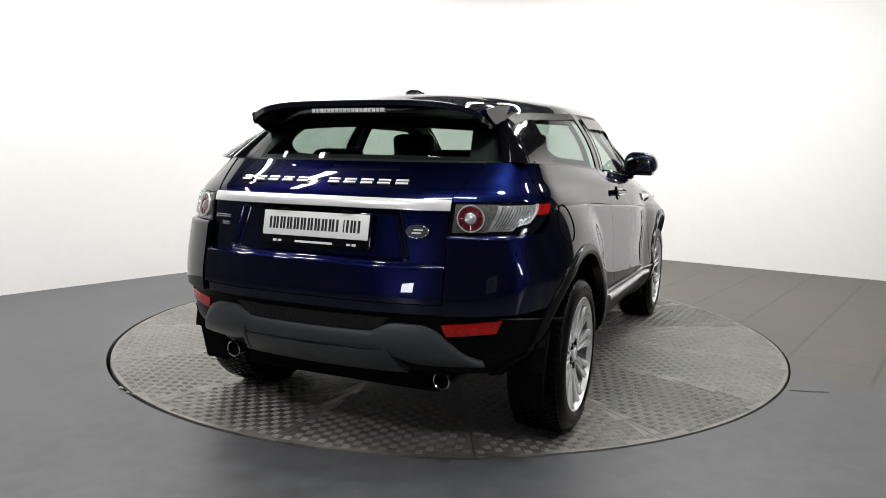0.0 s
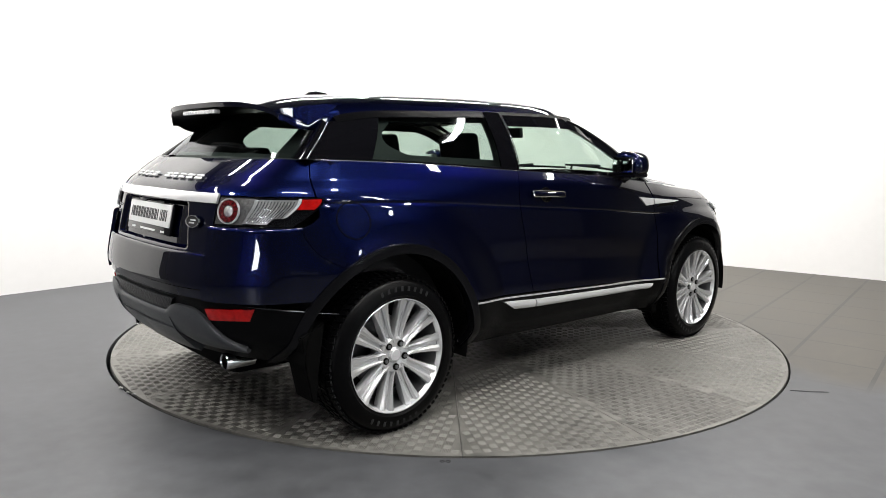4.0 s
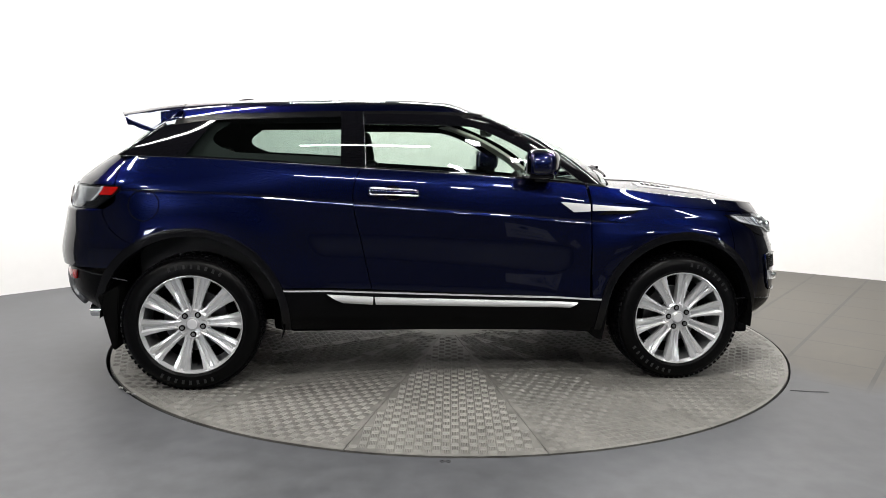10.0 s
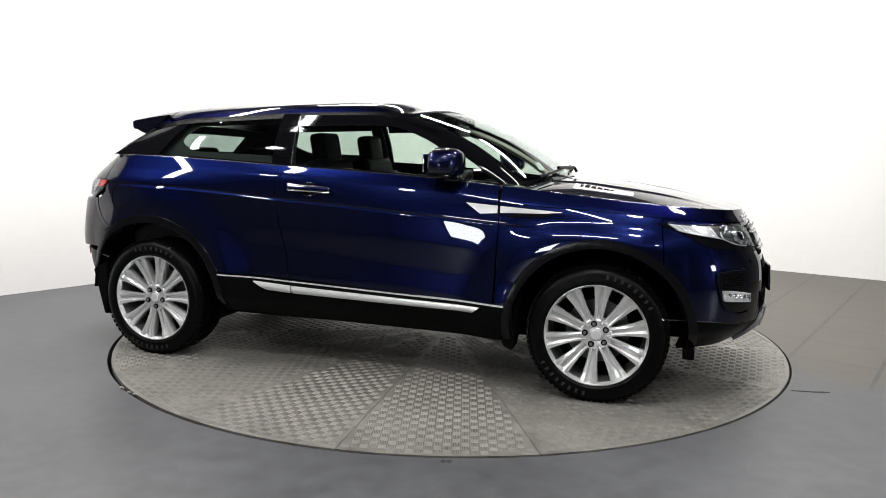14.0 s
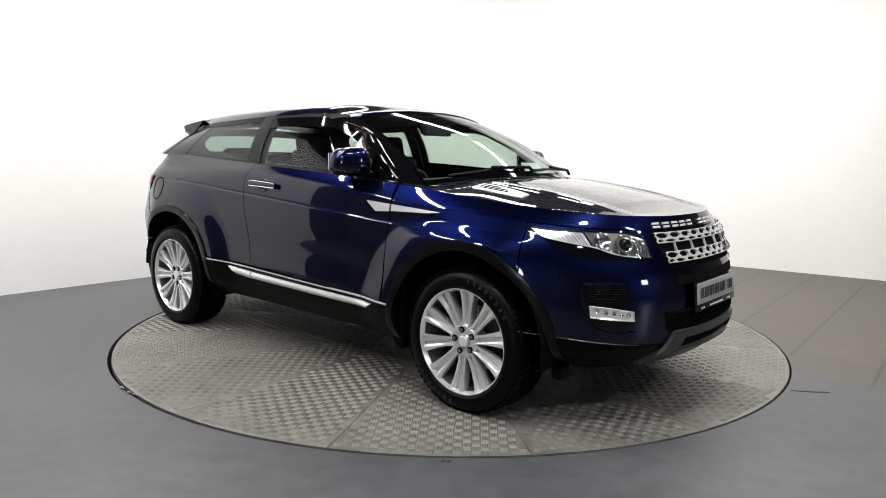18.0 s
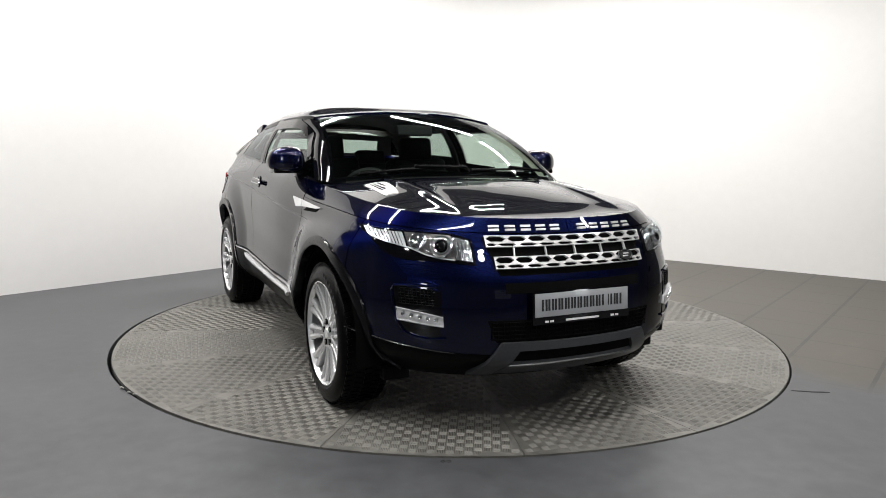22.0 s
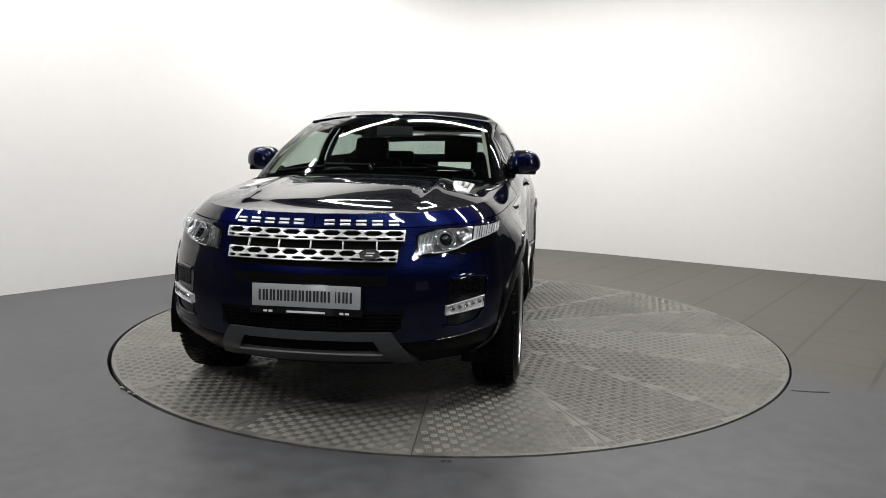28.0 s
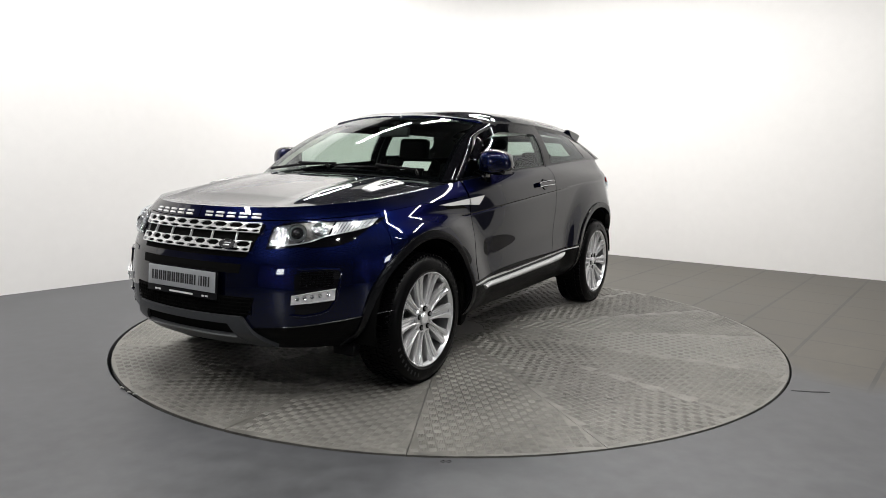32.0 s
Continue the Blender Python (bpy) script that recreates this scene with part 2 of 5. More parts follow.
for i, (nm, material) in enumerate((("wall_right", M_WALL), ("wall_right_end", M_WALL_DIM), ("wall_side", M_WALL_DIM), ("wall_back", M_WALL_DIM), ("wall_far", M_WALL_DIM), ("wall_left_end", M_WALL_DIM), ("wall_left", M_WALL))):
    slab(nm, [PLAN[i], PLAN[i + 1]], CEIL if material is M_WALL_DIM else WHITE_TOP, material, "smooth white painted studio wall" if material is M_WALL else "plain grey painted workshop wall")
bend = [CORNER + LEFT * 2.6 * (1 - q) ** 2.2 + RIGHT * 2.6 * q ** 2.2 for q in np.linspace(0, 1, 41)]
slab("wall_corner", bend, WHITE_TOP, M_WALL, "curved white corner of the studio walls")
# out-of-view dark band, added so the bonnet mirrors less white wall
slab("unseen_dark_band", [L_END] + bend + [R_END], CEIL, M_WALL_DIM, "unseen dark band added over the white walls to darken bonnet reflections", WHITE_TOP)

bm = bmesh.new()
bm.faces.new([bm.verts.new((x, y, CEIL)) for x, y in ((-9, -10), (11, -10), (11, 7), (-9, 7))])
tagged(part("ceiling", bm, M_CEIL, None), "dark grey sheet metal ceiling", "ceiling", kind="structure")
RT = 2.244
bm = bmesh.new()
inner = [bm.verts.new(((RT + 0.018) * math.cos(a) - 0.006, (RT + 0.008) * math.sin(a), -0.004)) for a in np.linspace(0, 2 * math.pi, 128, endpoint=False)]
lip = [bm.verts.new((v.co.x, v.co.y, -0.2)) for v in inner]
outer = [bm.verts.new((12 * math.cos(a), 12 * math.sin(a), -0.004)) for a in np.linspace(0, 2 * math.pi, 128, endpoint=False)]
for i in range(128):
    j = (i + 1) % 128
    bm.faces.new((inner[i], inner[j], outer[j], outer[i]))
    bm.faces.new((lip[i], lip[j], inner[j], inner[i]))
bm.faces.new(lip)
tagged(part("floor", bm, M_FLOOR, None, angle=20), "smooth grey polished concrete floor with faint slab joints", "floor", kind="structure")

for x, y, turn, ln, wd, watts in TUBES:
    m = pose(x, y, CEIL - 0.12, 0, 0, turn)
    fit = thing("ceiling_light", "slim white batten ceiling light, switched on", "ceiling light", "ceiling lights", m=m)
    bm = bmesh.new()
    box(bm, 0, 0, 0.05, ln, wd + 0.05, 0.06, bevel=0.01)
    part("housing", bm, M_HOUSING, fit)
    bm = bmesh.new()
    box(bm, 0, 0, 0.01, ln - 0.04, wd, 0.03, bevel=0.008)
    part("diffuser", bm, M_LAMP, fit)
    lamp = bpy.data.lights.new("tube_light", "AREA")
    lamp.shape, lamp.size, lamp.size_y, lamp.energy, lamp.color = "RECTANGLE", ln, wd, watts, (1.0, 0.985, 0.95)
    new("tube_light", lamp).matrix_world = m @ pose(0, 0, -0.03)

for x, y, watts in BAYS:
    m = pose(x, y, CEIL - 0.35)
    fit = thing("high_bay_lamp", "round black high-bay ceiling lamp, switched on", "ceiling light", "high-bay lamps", m=m)
    v, f = lathe([(0.0, 0.24), (0.05, 0.24), (0.06, 0.12), (0.15, 0.08), (0.165, 0.0), (0.155, 0.0), (0.14, 0.06), (0.0, 0.06)], 32, "z")
    mesh_ob("bell", v, f, M_DARK, fit)
    v, f = lathe([(0.0, 0.012), (0.148, 0.014)], 32, "z")
    mesh_ob("diffuser", v, f, M_LAMP, fit)
    bm = bmesh.new()
    tube(bm, [(0, 0, 0.24), (0, 0, 0.35)], 0.008)
    part("hanger", bm, M_DARK, fit)
    lamp = bpy.data.lights.new("bay_light", "AREA")
    lamp.shape, lamp.size, lamp.energy, lamp.color = "DISK", 0.30, watts, (1.0, 0.985, 0.95)
    new("bay_light", lamp).matrix_world = m @ pose(0, 0, -0.01)

# ---- the turntable ----
M_TREAD = mat("worn_tread_plate", (0.175, 0.169, 0.155), 0.47, 0.30, vary=0.42, scale=1.7, rough_vary=0.12, bump=0.0004, bump_scale=120)
M_TREAD_BAR = mat("polished_tread_bar", (0.165, 0.16, 0.148), 0.45, 0.36, vary=0.35, scale=3, rough_vary=0.1)
M_RIM = mat("black_edge", (0.012, 0.012, 0.012), 0.6, vary=0.2)
turntable = thing("turntable", "round steel turntable covered with worn diamond tread plates", "turntable")
v, f = lathe([(0.0, -0.012), (RT - 0.012, -0.012), (RT, -0.014), (RT, -0.06)], 160, "z")
mesh_ob("platter", v, f, M_RIM, turntable)
v, f = lathe([(0.0, 0.0), (0.247, 0.0), (0.249, -0.002), (0.249, -0.012)], 48, "z")
mesh_ob("hub_plate", v, f, M_TREAD, turntable)


def wedge_plate():
    """One tread plate: a wedge of sheet steel with raised bars in groups of five, turned by turns."""
    half, gap = radians(11.25), 0.0018
    verts, faces = [], []
    arc = np.linspace(-half, half, 15)
    for r in (0.252, RT - 0.003):
        for z in (0.0, -0.012):
            verts += [(r * math.cos(a) + 0, (r * math.sin(a)) * (1 - gap / (r * math.sin(half))), z) for a in arc]
    k = len(arc)
    for i in range(k - 1):
        faces += [(i, 2 * k + i, 2 * k + i + 1, i + 1), (2 * k + i, 3 * k + i, 3 * k + i + 1, 2 * k + i + 1), (k + i, i, i + 1, k + i + 1)]
    faces += [(0, k, 3 * k, 2 * k), (k - 1, 3 * k - 1, 4 * k - 1, 2 * k - 1)]
    base = len(faces)
    cell = 0.040
    for i in range(6, 57):
        for j in range(-12, 13):
            cx, cy = i * cell, j * cell
            r, a = math.hypot(cx, cy), math.atan2(cy, cx)
            if r > RT - 0.03 or r < 0.28 or (half - abs(a)) * r < 0.022:
                continue
            along = (i + j) % 2
            for q in range(5):
                o = (q - 2) * 0.0072
                L, W, H = 0.0185, 0.0026, 0.0018
                px, py = (cx, cy + o) if along else (cx + o, cy)
                ux, uy = (1, 0) if along else (0, 1)
                n0 = len(verts)
                for a0, b0 in ((-L, -W), (L, -W), (L, W), (-L, W)):
                    verts.append((px + ux * a0 - uy * b0, py + uy * a0 + ux * b0, 0.0))
                for a0, b0 in ((-L * .72, -W * .35), (L * .72, -W * .35), (L * .72, W * .35), (-L * .72, W * .35)):
                    verts.append((px + ux * a0 - uy * b0, py + uy * a0 + ux * b0, H))
                faces += [(n0 + u, n0 + (u + 1) % 4, n0 + 4 + (u + 1) % 4, n0 + 4 + u) for u in range(4)] + [(n0 + 4, n0 + 5, n0 + 6, n0 + 7)]
    plate = mesh_ob("tread_plate", verts, faces, M_TREAD, turntable, smooth=False)
    plate.data.materials.append(M_TREAD_BAR)
    plate.data.polygons.foreach_set("material_index", [0] * base + [1] * (len(faces) - base))
    return plate


tread = wedge_plate()
tread.matrix_basis = pose(0, 0, 0, 0, 0, 26.4 + 11.25)
for k in range(1, 16):
    copy_thing(tread, pose(0, 0, 0, 0, 0, 26.4 + 11.25 + 22.5 * k))
# ---- the car: its body as a stack of contour lines ----
car = thing("car", "dark navy blue metallic three-door compact SUV parked on a turntable", "car")
ST = [-2.1, -1.33, -0.5, 0.3, 0.9, 1.33, 1.8, 2.2]
# per line: heights and half widths at the stations, front tip, rear tip
LINES = [
    ([.39, .34, .295, .282, .272, .29, .28, .24], [.76, .80, .82, .82, .82, .81, .79, .74], 2.04, -2.00),
    ([.50, .43, .385, .372, .37, .38, .37, .31], [.87, .903, .885, .887, .890, .908, .88, .86], 2.13, -2.09),
    ([.65, .56, .53, .497, .472, .475, .45, .385], [.90, .908, .912, .921, .912, .908, .90, .89], 2.19, -2.12),
    ([.72, .72, .70, .648, .603, .62, .58, .55], [.905, .908, .901, .911, .899, .908, .90, .89], 2.20, -2.125),
    ([.84, .85, .84, .80, .76, .76, .72, .70], [.90, .906, .903, .9145, .901, .904, .885, .86], 2.185, -2.10),
    ([1.065, 1.05, .998, .945, .90, .885, .85, .82], [.86, .888, .891, .902, .882, .886, .85, .81], 2.13, -2.05),
    ([1.15, 1.14, 1.11, 1.07, 1.0, .975, .938, .903], [.81, .838, .868, .872, .86, .838, .79, .75], 2.09, -1.97),
    ([1.228, 1.212, 1.172, 1.13, 1.08, 1.035, .996, .960], [.775, .80, .825, .828, .80, .765, .72, .68], 2.06, -1.86),
]
ZF = [table(ST, l[0]) for l in LINES]
WF = [table(ST, l[1]) for l in LINES]
X0 = 1.5
FRONT = 2 / 2.3


def lines_at(s):
    """The eight contour points at ring positions s: -2 rear centre, -1..1 the flank, 2 front centre."""
    s = np.asarray(s, float)
    out = []
    for (z, w, xf, xr), zf, wf in zip(LINES, ZF, WF):
        f = np.clip(s - 1, 0, 1) * math.pi / 2
        r = np.clip(-s - 1, 0, 1) * math.pi / 2
        x = np.clip(s, -1, 1) * X0 + (xf - X0) * np.sin(f) ** FRONT + (xr + X0) * np.sin(r) ** (2 / 2.8)
        y = wf(np.clip(x, -1.7, 1.7)) * np.clip(np.cos(f), 0, 1) ** FRONT * np.clip(np.cos(r), 0, 1) ** (2 / 2.8)
        out.append(np.stack([x, y, zf(x)], -1))
    return np.stack(out)


GROOVE = np.array([0.0, -1.0, 0.0])


def rows_v(v0, v1, n):
    """Contour numbers from v0 to v1, closer together round the waist crease."""
    return np.unique(np.concatenate([np.linspace(v0, v1, n), [q for q in (4.72, 4.79, 4.83, 4.87, 4.90, 4.93, 4.97, 5.01, 5.08) if v0 < q < v1]]))


def skin(s, v):
    """Points of the body's skin at ring position s and contour number v (0 sill to 7 belt)."""
    s, v = np.broadcast_arrays(np.asarray(s, float), np.asarray(v, float))
    L = lines_at(s)
    i = np.clip(np.floor(v).astype(int), 0, 6)
    t = (v - i)[..., None]

    def pick(k):
        return np.take_along_axis(L, np.clip(k, 0, 7)[None, ..., None], 0)[0]
    a, b, c, d = pick(i - 1), pick(i), pick(i + 1), pick(i + 2)
    m0, m1 = (c - a) * 0.5 * 0.8, (d - b) * 0.5 * 0.8
    g = np.exp(-((v - 4.90) / 0.04) ** 2) * np.clip((s + 1.18) * 8, 0, 1) * np.clip((0.72 - s) * 8, 0, 1) * 0.0045
    p = b * (1 + 2 * t) * (1 - t) ** 2 + m0 * t * (1 - t) ** 2 + c * t * t * (3 - 2 * t) + m1 * t * t * (t - 1)
    # raised flares round the wheel openings
    d = np.hypot(np.abs(p[..., 0]) - 1.33, p[..., 2] - .354)
    k = np.clip((.76 - d) / .26, 0, 1)
    flare = k * k * (3 - 2 * k) * np.clip((1.22 - np.abs(s)) * 5, 0, 1) * np.clip((5.3 - v) * 1.4, 0, 1) * .038
    return p + GROOVE * (g - flare)[..., None]


VS = np.linspace(0, 7, 141)
SS = np.linspace(-2, 2, 401)
TABLE = skin(SS[:, None], VS[None])


def column(s):
    """The table's upright line at ring position s."""
    k = (s + 2) * 100
    i = min(max(int(k), 0), 399)
    return TABLE[i] * (1 - k + i) + TABLE[i + 1] * (k - i)


def v_of(s, z):
    """The contour number at which the skin reaches height z, for each ring position."""
    s, z = np.broadcast_arrays(np.asarray(s, float), np.asarray(z, float))
    flat = [np.interp(zz, column(ss)[:, 2], VS) for ss, zz in zip(s.ravel(), z.ravel())]
    return np.array(flat).reshape(s.shape)


def level(v):
    """The table's line all round the car at contour number v."""
    k = v * 20
    j = min(max(int(k), 0), 139)
    return TABLE[:, j] * (1 - k + j) + TABLE[:, j + 1] * (k - j)


def at_side(x, z):
    """Ring position and contour number of the skin where it shows x and z from the side."""
    s, v = x / X0, 4.0
    for _ in range(5):
        v = float(v_of(s, z))
        s = float(np.interp(x, level(v)[:, 0], SS))
    return s, v


def at_end(y, z, front=True):
    """The same from the front or the rear, by y and z."""
    s, v = (1.5 if front else -1.5), 4.0
    for _ in range(6):
        v = float(v_of(s, z))
        ys = level(v)[:, 1]
        s = float(np.interp(-y, -ys[300:], SS[300:])) if front else float(np.interp(y, ys[:101], SS[:101]))
    return s, v


def normal(s, v):
    e = 1e-3
    a = skin(np.asarray(s) + e, v) - skin(np.asarray(s) - e, v)
    b = skin(s, np.asarray(v) + e) - skin(s, np.asarray(v) - e)
    n = np.cross(b, a)
    return n / np.maximum(np.linalg.norm(n, axis=-1, keepdims=True), 1e-12)


NORMS = normal(SS[:, None].repeat(141, 1), VS[None].repeat(401, 0))


def quick(s, v):
    """Point and normal of the skin from the table."""
    k, q = min(max((s + 2) * 100, 0), 399.999), min(max(v * 20, 0), 139.999)
    i, j = int(k), int(q)
    a, b = k - i, q - j
    out = [t[i, j] * (1 - a) * (1 - b) + t[i + 1, j] * a * (1 - b) + t[i, j + 1] * (1 - a) * b + t[i + 1, j + 1] * a * b for t in (TABLE, NORMS)]
    return out[0], out[1]


def on_skin(s, v, off=0.0):
    return skin(s, v) + normal(s, v) * off


def side_pt(x, z, off=0.0, sign=1):
    p, n = quick(*at_side(x, z))
    p = p + n * off
    return Vector((p[0], p[1] * sign, p[2]))


def end_pt(y, z, off=0.0, front=True):
    p, n = quick(*at_end(abs(y), z, front))
    p = p + n * off
    return Vector((p[0], math.copysign(p[1], y), p[2]))


def grid_faces(n, m, flip=False):
    fs = []
    for i in range(n - 1):
        for j in range(m - 1):
            q = (i * m + j, (i + 1) * m + j, (i + 1) * m + j + 1, i * m + j + 1)
            fs.append(q[::-1] if flip else q)
    return fs


def flanged(P, N, depth, skip=()):
    """Turn the rim of a sheet inwards, so that panels have edges; skip: sides to leave open."""
    if "s0" not in skip:
        P, N = np.concatenate([P[:1] - N[:1] * depth, P]), np.concatenate([N[:1], N])
    if "s1" not in skip:
        P, N = np.concatenate([P, P[-1:] - N[-1:] * depth]), np.concatenate([N, N[-1:]])
    if "v0" not in skip:
        P, N = np.concatenate([P[:, :1] - N[:, :1] * depth, P], 1), np.concatenate([N[:, :1], N], 1)
    if "v1" not in skip:
        P, N = np.concatenate([P, P[:, -1:] - N[:, -1:] * depth], 1), np.concatenate([N, N[:, -1:]], 1)
    return P


def sheet(name, P, material, sign=1, parent=None, label="", angle=35):
    n, m = P.shape[:2]
    P = P.reshape(-1, 3).copy()
    P[:, 1] *= sign
    return mesh_ob(name, P, grid_faces(n, m, flip=sign < 0), material, parent or car, label, angle)


def both(name, P, material, parent=None, label="", angle=35):
    return [sheet(name, P, material, sg, parent, label, angle) for sg in (1, -1)]


def whole(name, P, material, parent=None, label="", angle=35):
    """A sheet over the centre line: P[-1] lies on it, and the other half is its mirror image."""
    Q = P[::-1].copy()
    Q[..., 1] *= -1
    return sheet(name, np.concatenate([P, Q[1:]]), material, 1, parent, label, angle)


def skin_sheet(S, V, off=0.0, depth=0.018, skip=()):
    N = normal(S, V)
    return flanged(skin(S, V) + N * off, N, depth, skip)


WX, WR, WZ = 1.33, 0.356, 0.354
ARCH = {1: 0.462, -1: 0.482}


def arch_z(x, end):
    """Height of the wheel opening over x, or -1 outside it."""
    d = np.asarray(x) - WX * end
    r = ARCH[end]
    return np.where(np.abs(d) < r, WZ + np.sqrt(np.maximum(r * r - d * d, 0)), -1.0)


GAP = 0.0025
door_back = table([.30, .365, .49, .66, .80, .95, 1.03, 1.10, 1.17], [-.31, -.33, -.384, -.426, -.456, -.490, -.497, -.486, -.452])
door_front = table([.30, .35, .46, .57, .88, 1.03, 1.11], [.755, .768, .795, .80, .806, .796, .786])


def column_panel(s0, s1, n, zlo, vhi, m, end=0, vlo=2.0, off=0.0, skip=(), depth=0.018):
    """A panel of upright columns from s0 to s1, over the wheel opening at that end."""
    s = np.linspace(s0, s1, n)
    lo = np.full(n, vlo)
    if end:
        x = skin(s, np.full(n, 3.0))[:, 0]
        a = arch_z(x, end)
        lo = np.maximum(lo, np.where(a > 0, v_of(s, np.maximum(a, 0.2)), 0))
    if zlo is not None:
        lo = np.maximum(lo, v_of(s, zlo(skin(s, np.full(n, 3.0))[:, 0])))
    hi = vhi(s) if callable(vhi) else np.full(n, vhi)
    lo = np.minimum(lo, hi - 0.01)
    t = rows_v(lo.min(), hi.max(), m)
    m = len(t)
    t = (t - t[0]) / (t[-1] - t[0])
    if hi.max() > 4.95:
        V = np.maximum(lo[:, None], lo.min() + (hi.max() - lo.min()) * t[None])
    else:
        V = lo[:, None] + (hi - lo)[:, None] * t
    return skin_sheet(np.repeat(s[:, None], m, 1), V, off, depth, skip)


# doors
t = np.linspace(0, 1, 41)
V = np.repeat(rows_v(2.04, 7.0, 50)[None], 41, 0)
S = np.zeros_like(V)
for _ in range(4):
    Z = skin(S, V)[..., 2]
    S = ((door_back(Z) + GAP) * (1 - t[:, None]) + (door_front(Z) - GAP) * t[:, None]) / X0
doors = both("door", skin_sheet(S, V), M_PAINT)
# front wings, up to the bonnet's shut line
both("front_wing", column_panel(0.809 / X0, 1.10, 70, None, 5.95, 40, 1, 2.04), M_PAINT)
# rear quarters
sR = np.linspace(-1.27, -0.36 / X0, 104)
lo = np.full(104, 2.04)
az = arch_z(skin(sR, np.full(104, 3.0))[:, 0], -1)
lo = np.maximum(lo, np.where(az > 0, v_of(sR, np.maximum(az, .2)), 0))
# the bumper's seam climbs from the wheel opening to the tail lamp
SEAM = [(-1.33 - math.sqrt(.482 ** 2 - (z - WZ) ** 2), z) for z in (.60, .66, .72, .76)] + [(-1.671, .806), (-1.739, .867), (-1.768, .945), (-1.74, .96), (-1.70, .99), (-1.70, 1.3)]
seam = table([z for x, z in SEAM], [at_side(x, min(z, 1.2))[0] for x, z in SEAM])
rv = rows_v(2.04, 7.0, 56)
V = np.maximum(lo[:, None], rv[None])
S = np.repeat(sR[:, None], len(rv), 1)
for _ in range(4):
    Z = skin(S, V)[..., 2]
    S = np.maximum(np.minimum(np.repeat(sR[:, None], len(rv), 1), (door_back(Z) - GAP) / X0), seam(Z) + 0.004)
both("rear_quarter", skin_sheet(S, V), M_PAINT)


def end_line(pts, front=False):
    """Ring position as a function of height, through points (y, z) seen from the end."""
    zs = sorted(z for y, z in pts)
    return table(zs, [at_end(y, z, front)[0] for z in zs for y, q in pts if q == z])


def end_panel(S0, S1, z0, z1, n, m, off=0.0, skip=()):
    """A panel between two lines of ring position and two heights."""
    Z = np.repeat(np.linspace(z0, z1, m)[None], n, 0)
    a = np.linspace(0, 1, n)[:, None]
    S = S0(Z) * (1 - a) + S1(Z) * a
    return skin_sheet(S, v_of(S, Z), off, 0.018, skip)


# wing tops beside the windscreen
both("wing_top", skin_sheet(np.repeat(np.linspace(.809 / X0, .932 / X0, 8)[:, None], 10, 1), np.repeat(np.linspace(5.97, 7.0, 10)[None], 8, 0)), M_PAINT)
# bonnet: from the shut line over the shoulder to the middle
hood_c = table([.92, 1.0, 1.167, 1.43, 1.6, 1.8, 1.975, 2.05, 2.2], [1.10, 1.124, 1.126, 1.100, 1.073, 1.032, .988, .966, .93])
s = np.concatenate([np.linspace(0.93 / X0, 1, 24), np.linspace(1.03, 1.999, 56)])
rim = skin(np.repeat(s[:, None], 10, 1), np.linspace(6.0, 7.0, 10)[None])
edge = rim[:, -1]
r = np.linspace(1, 0, 70)[1:]
top = np.zeros((len(s), len(r), 3))
top[..., 0] = edge[:, None, 0]
top[..., 1] = edge[:, None, 1] * r
fade = np.clip((2.06 - edge[:, 0]) / 0.25, 0, 1) ** 0.7
rise = (hood_c(edge[:, 0]) - edge[:, 2]) * fade
top[..., 2] = edge[:, None, 2] + rise[:, None] * (1 - r ** 2.4)
hood_drop = table([.92, 1.0, 1.167, 1.43, 1.6, 1.8, 1.95, 2.02, 2.2], [0, .001, .004, .007, .008, .007, .003, 0, 0])
def valley(x, y):
    """How far the flat middle of the bonnet lies under its ridges."""
    q = np.clip((.47 - np.abs(y)) / .13, 0, 1)
    return hood_drop(x) * q * q * (3 - 2 * q)


top[..., 2] -= valley(top[..., 0], top[..., 1])
crease = np.exp(-((top[..., 1] - 0.46) / 0.03) ** 2) * 0.007 * np.clip((1.95 - top[..., 0]) / 0.3, 0, 1)
top[..., 2] += crease
P = np.concatenate([rim, top], 1)
Q = P[:, ::-1].copy()
Q[..., 1] *= -1
whole_hood = np.concatenate([P, Q[:, 1:]], 1)
hood_edge = whole_hood[:1] + np.array([0.0, 0, -0.03])
sheet("bonnet", np.concatenate([hood_edge, whole_hood]), M_PAINT, 1, None, "")
# front bumper, from under the bonnet to the seam with the dark lower part
P = column_panel(1.105, 2.0, 64, None, 5.93, 40, 1, 2.03, skip=("s1",))
whole("front_bumper", P, M_PAINT)
whole("front_lower_bumper", column_panel(1.06, 2.0, 64, None, 1.98, 24, 1, 0.0, skip=("s1",)), M_PLASTIC)
both("sill", column_panel(-0.875 / X0, 0.90 / X0, 60, None, 1.99, 20, 0, 0.0, off=0.004), M_PLASTIC)
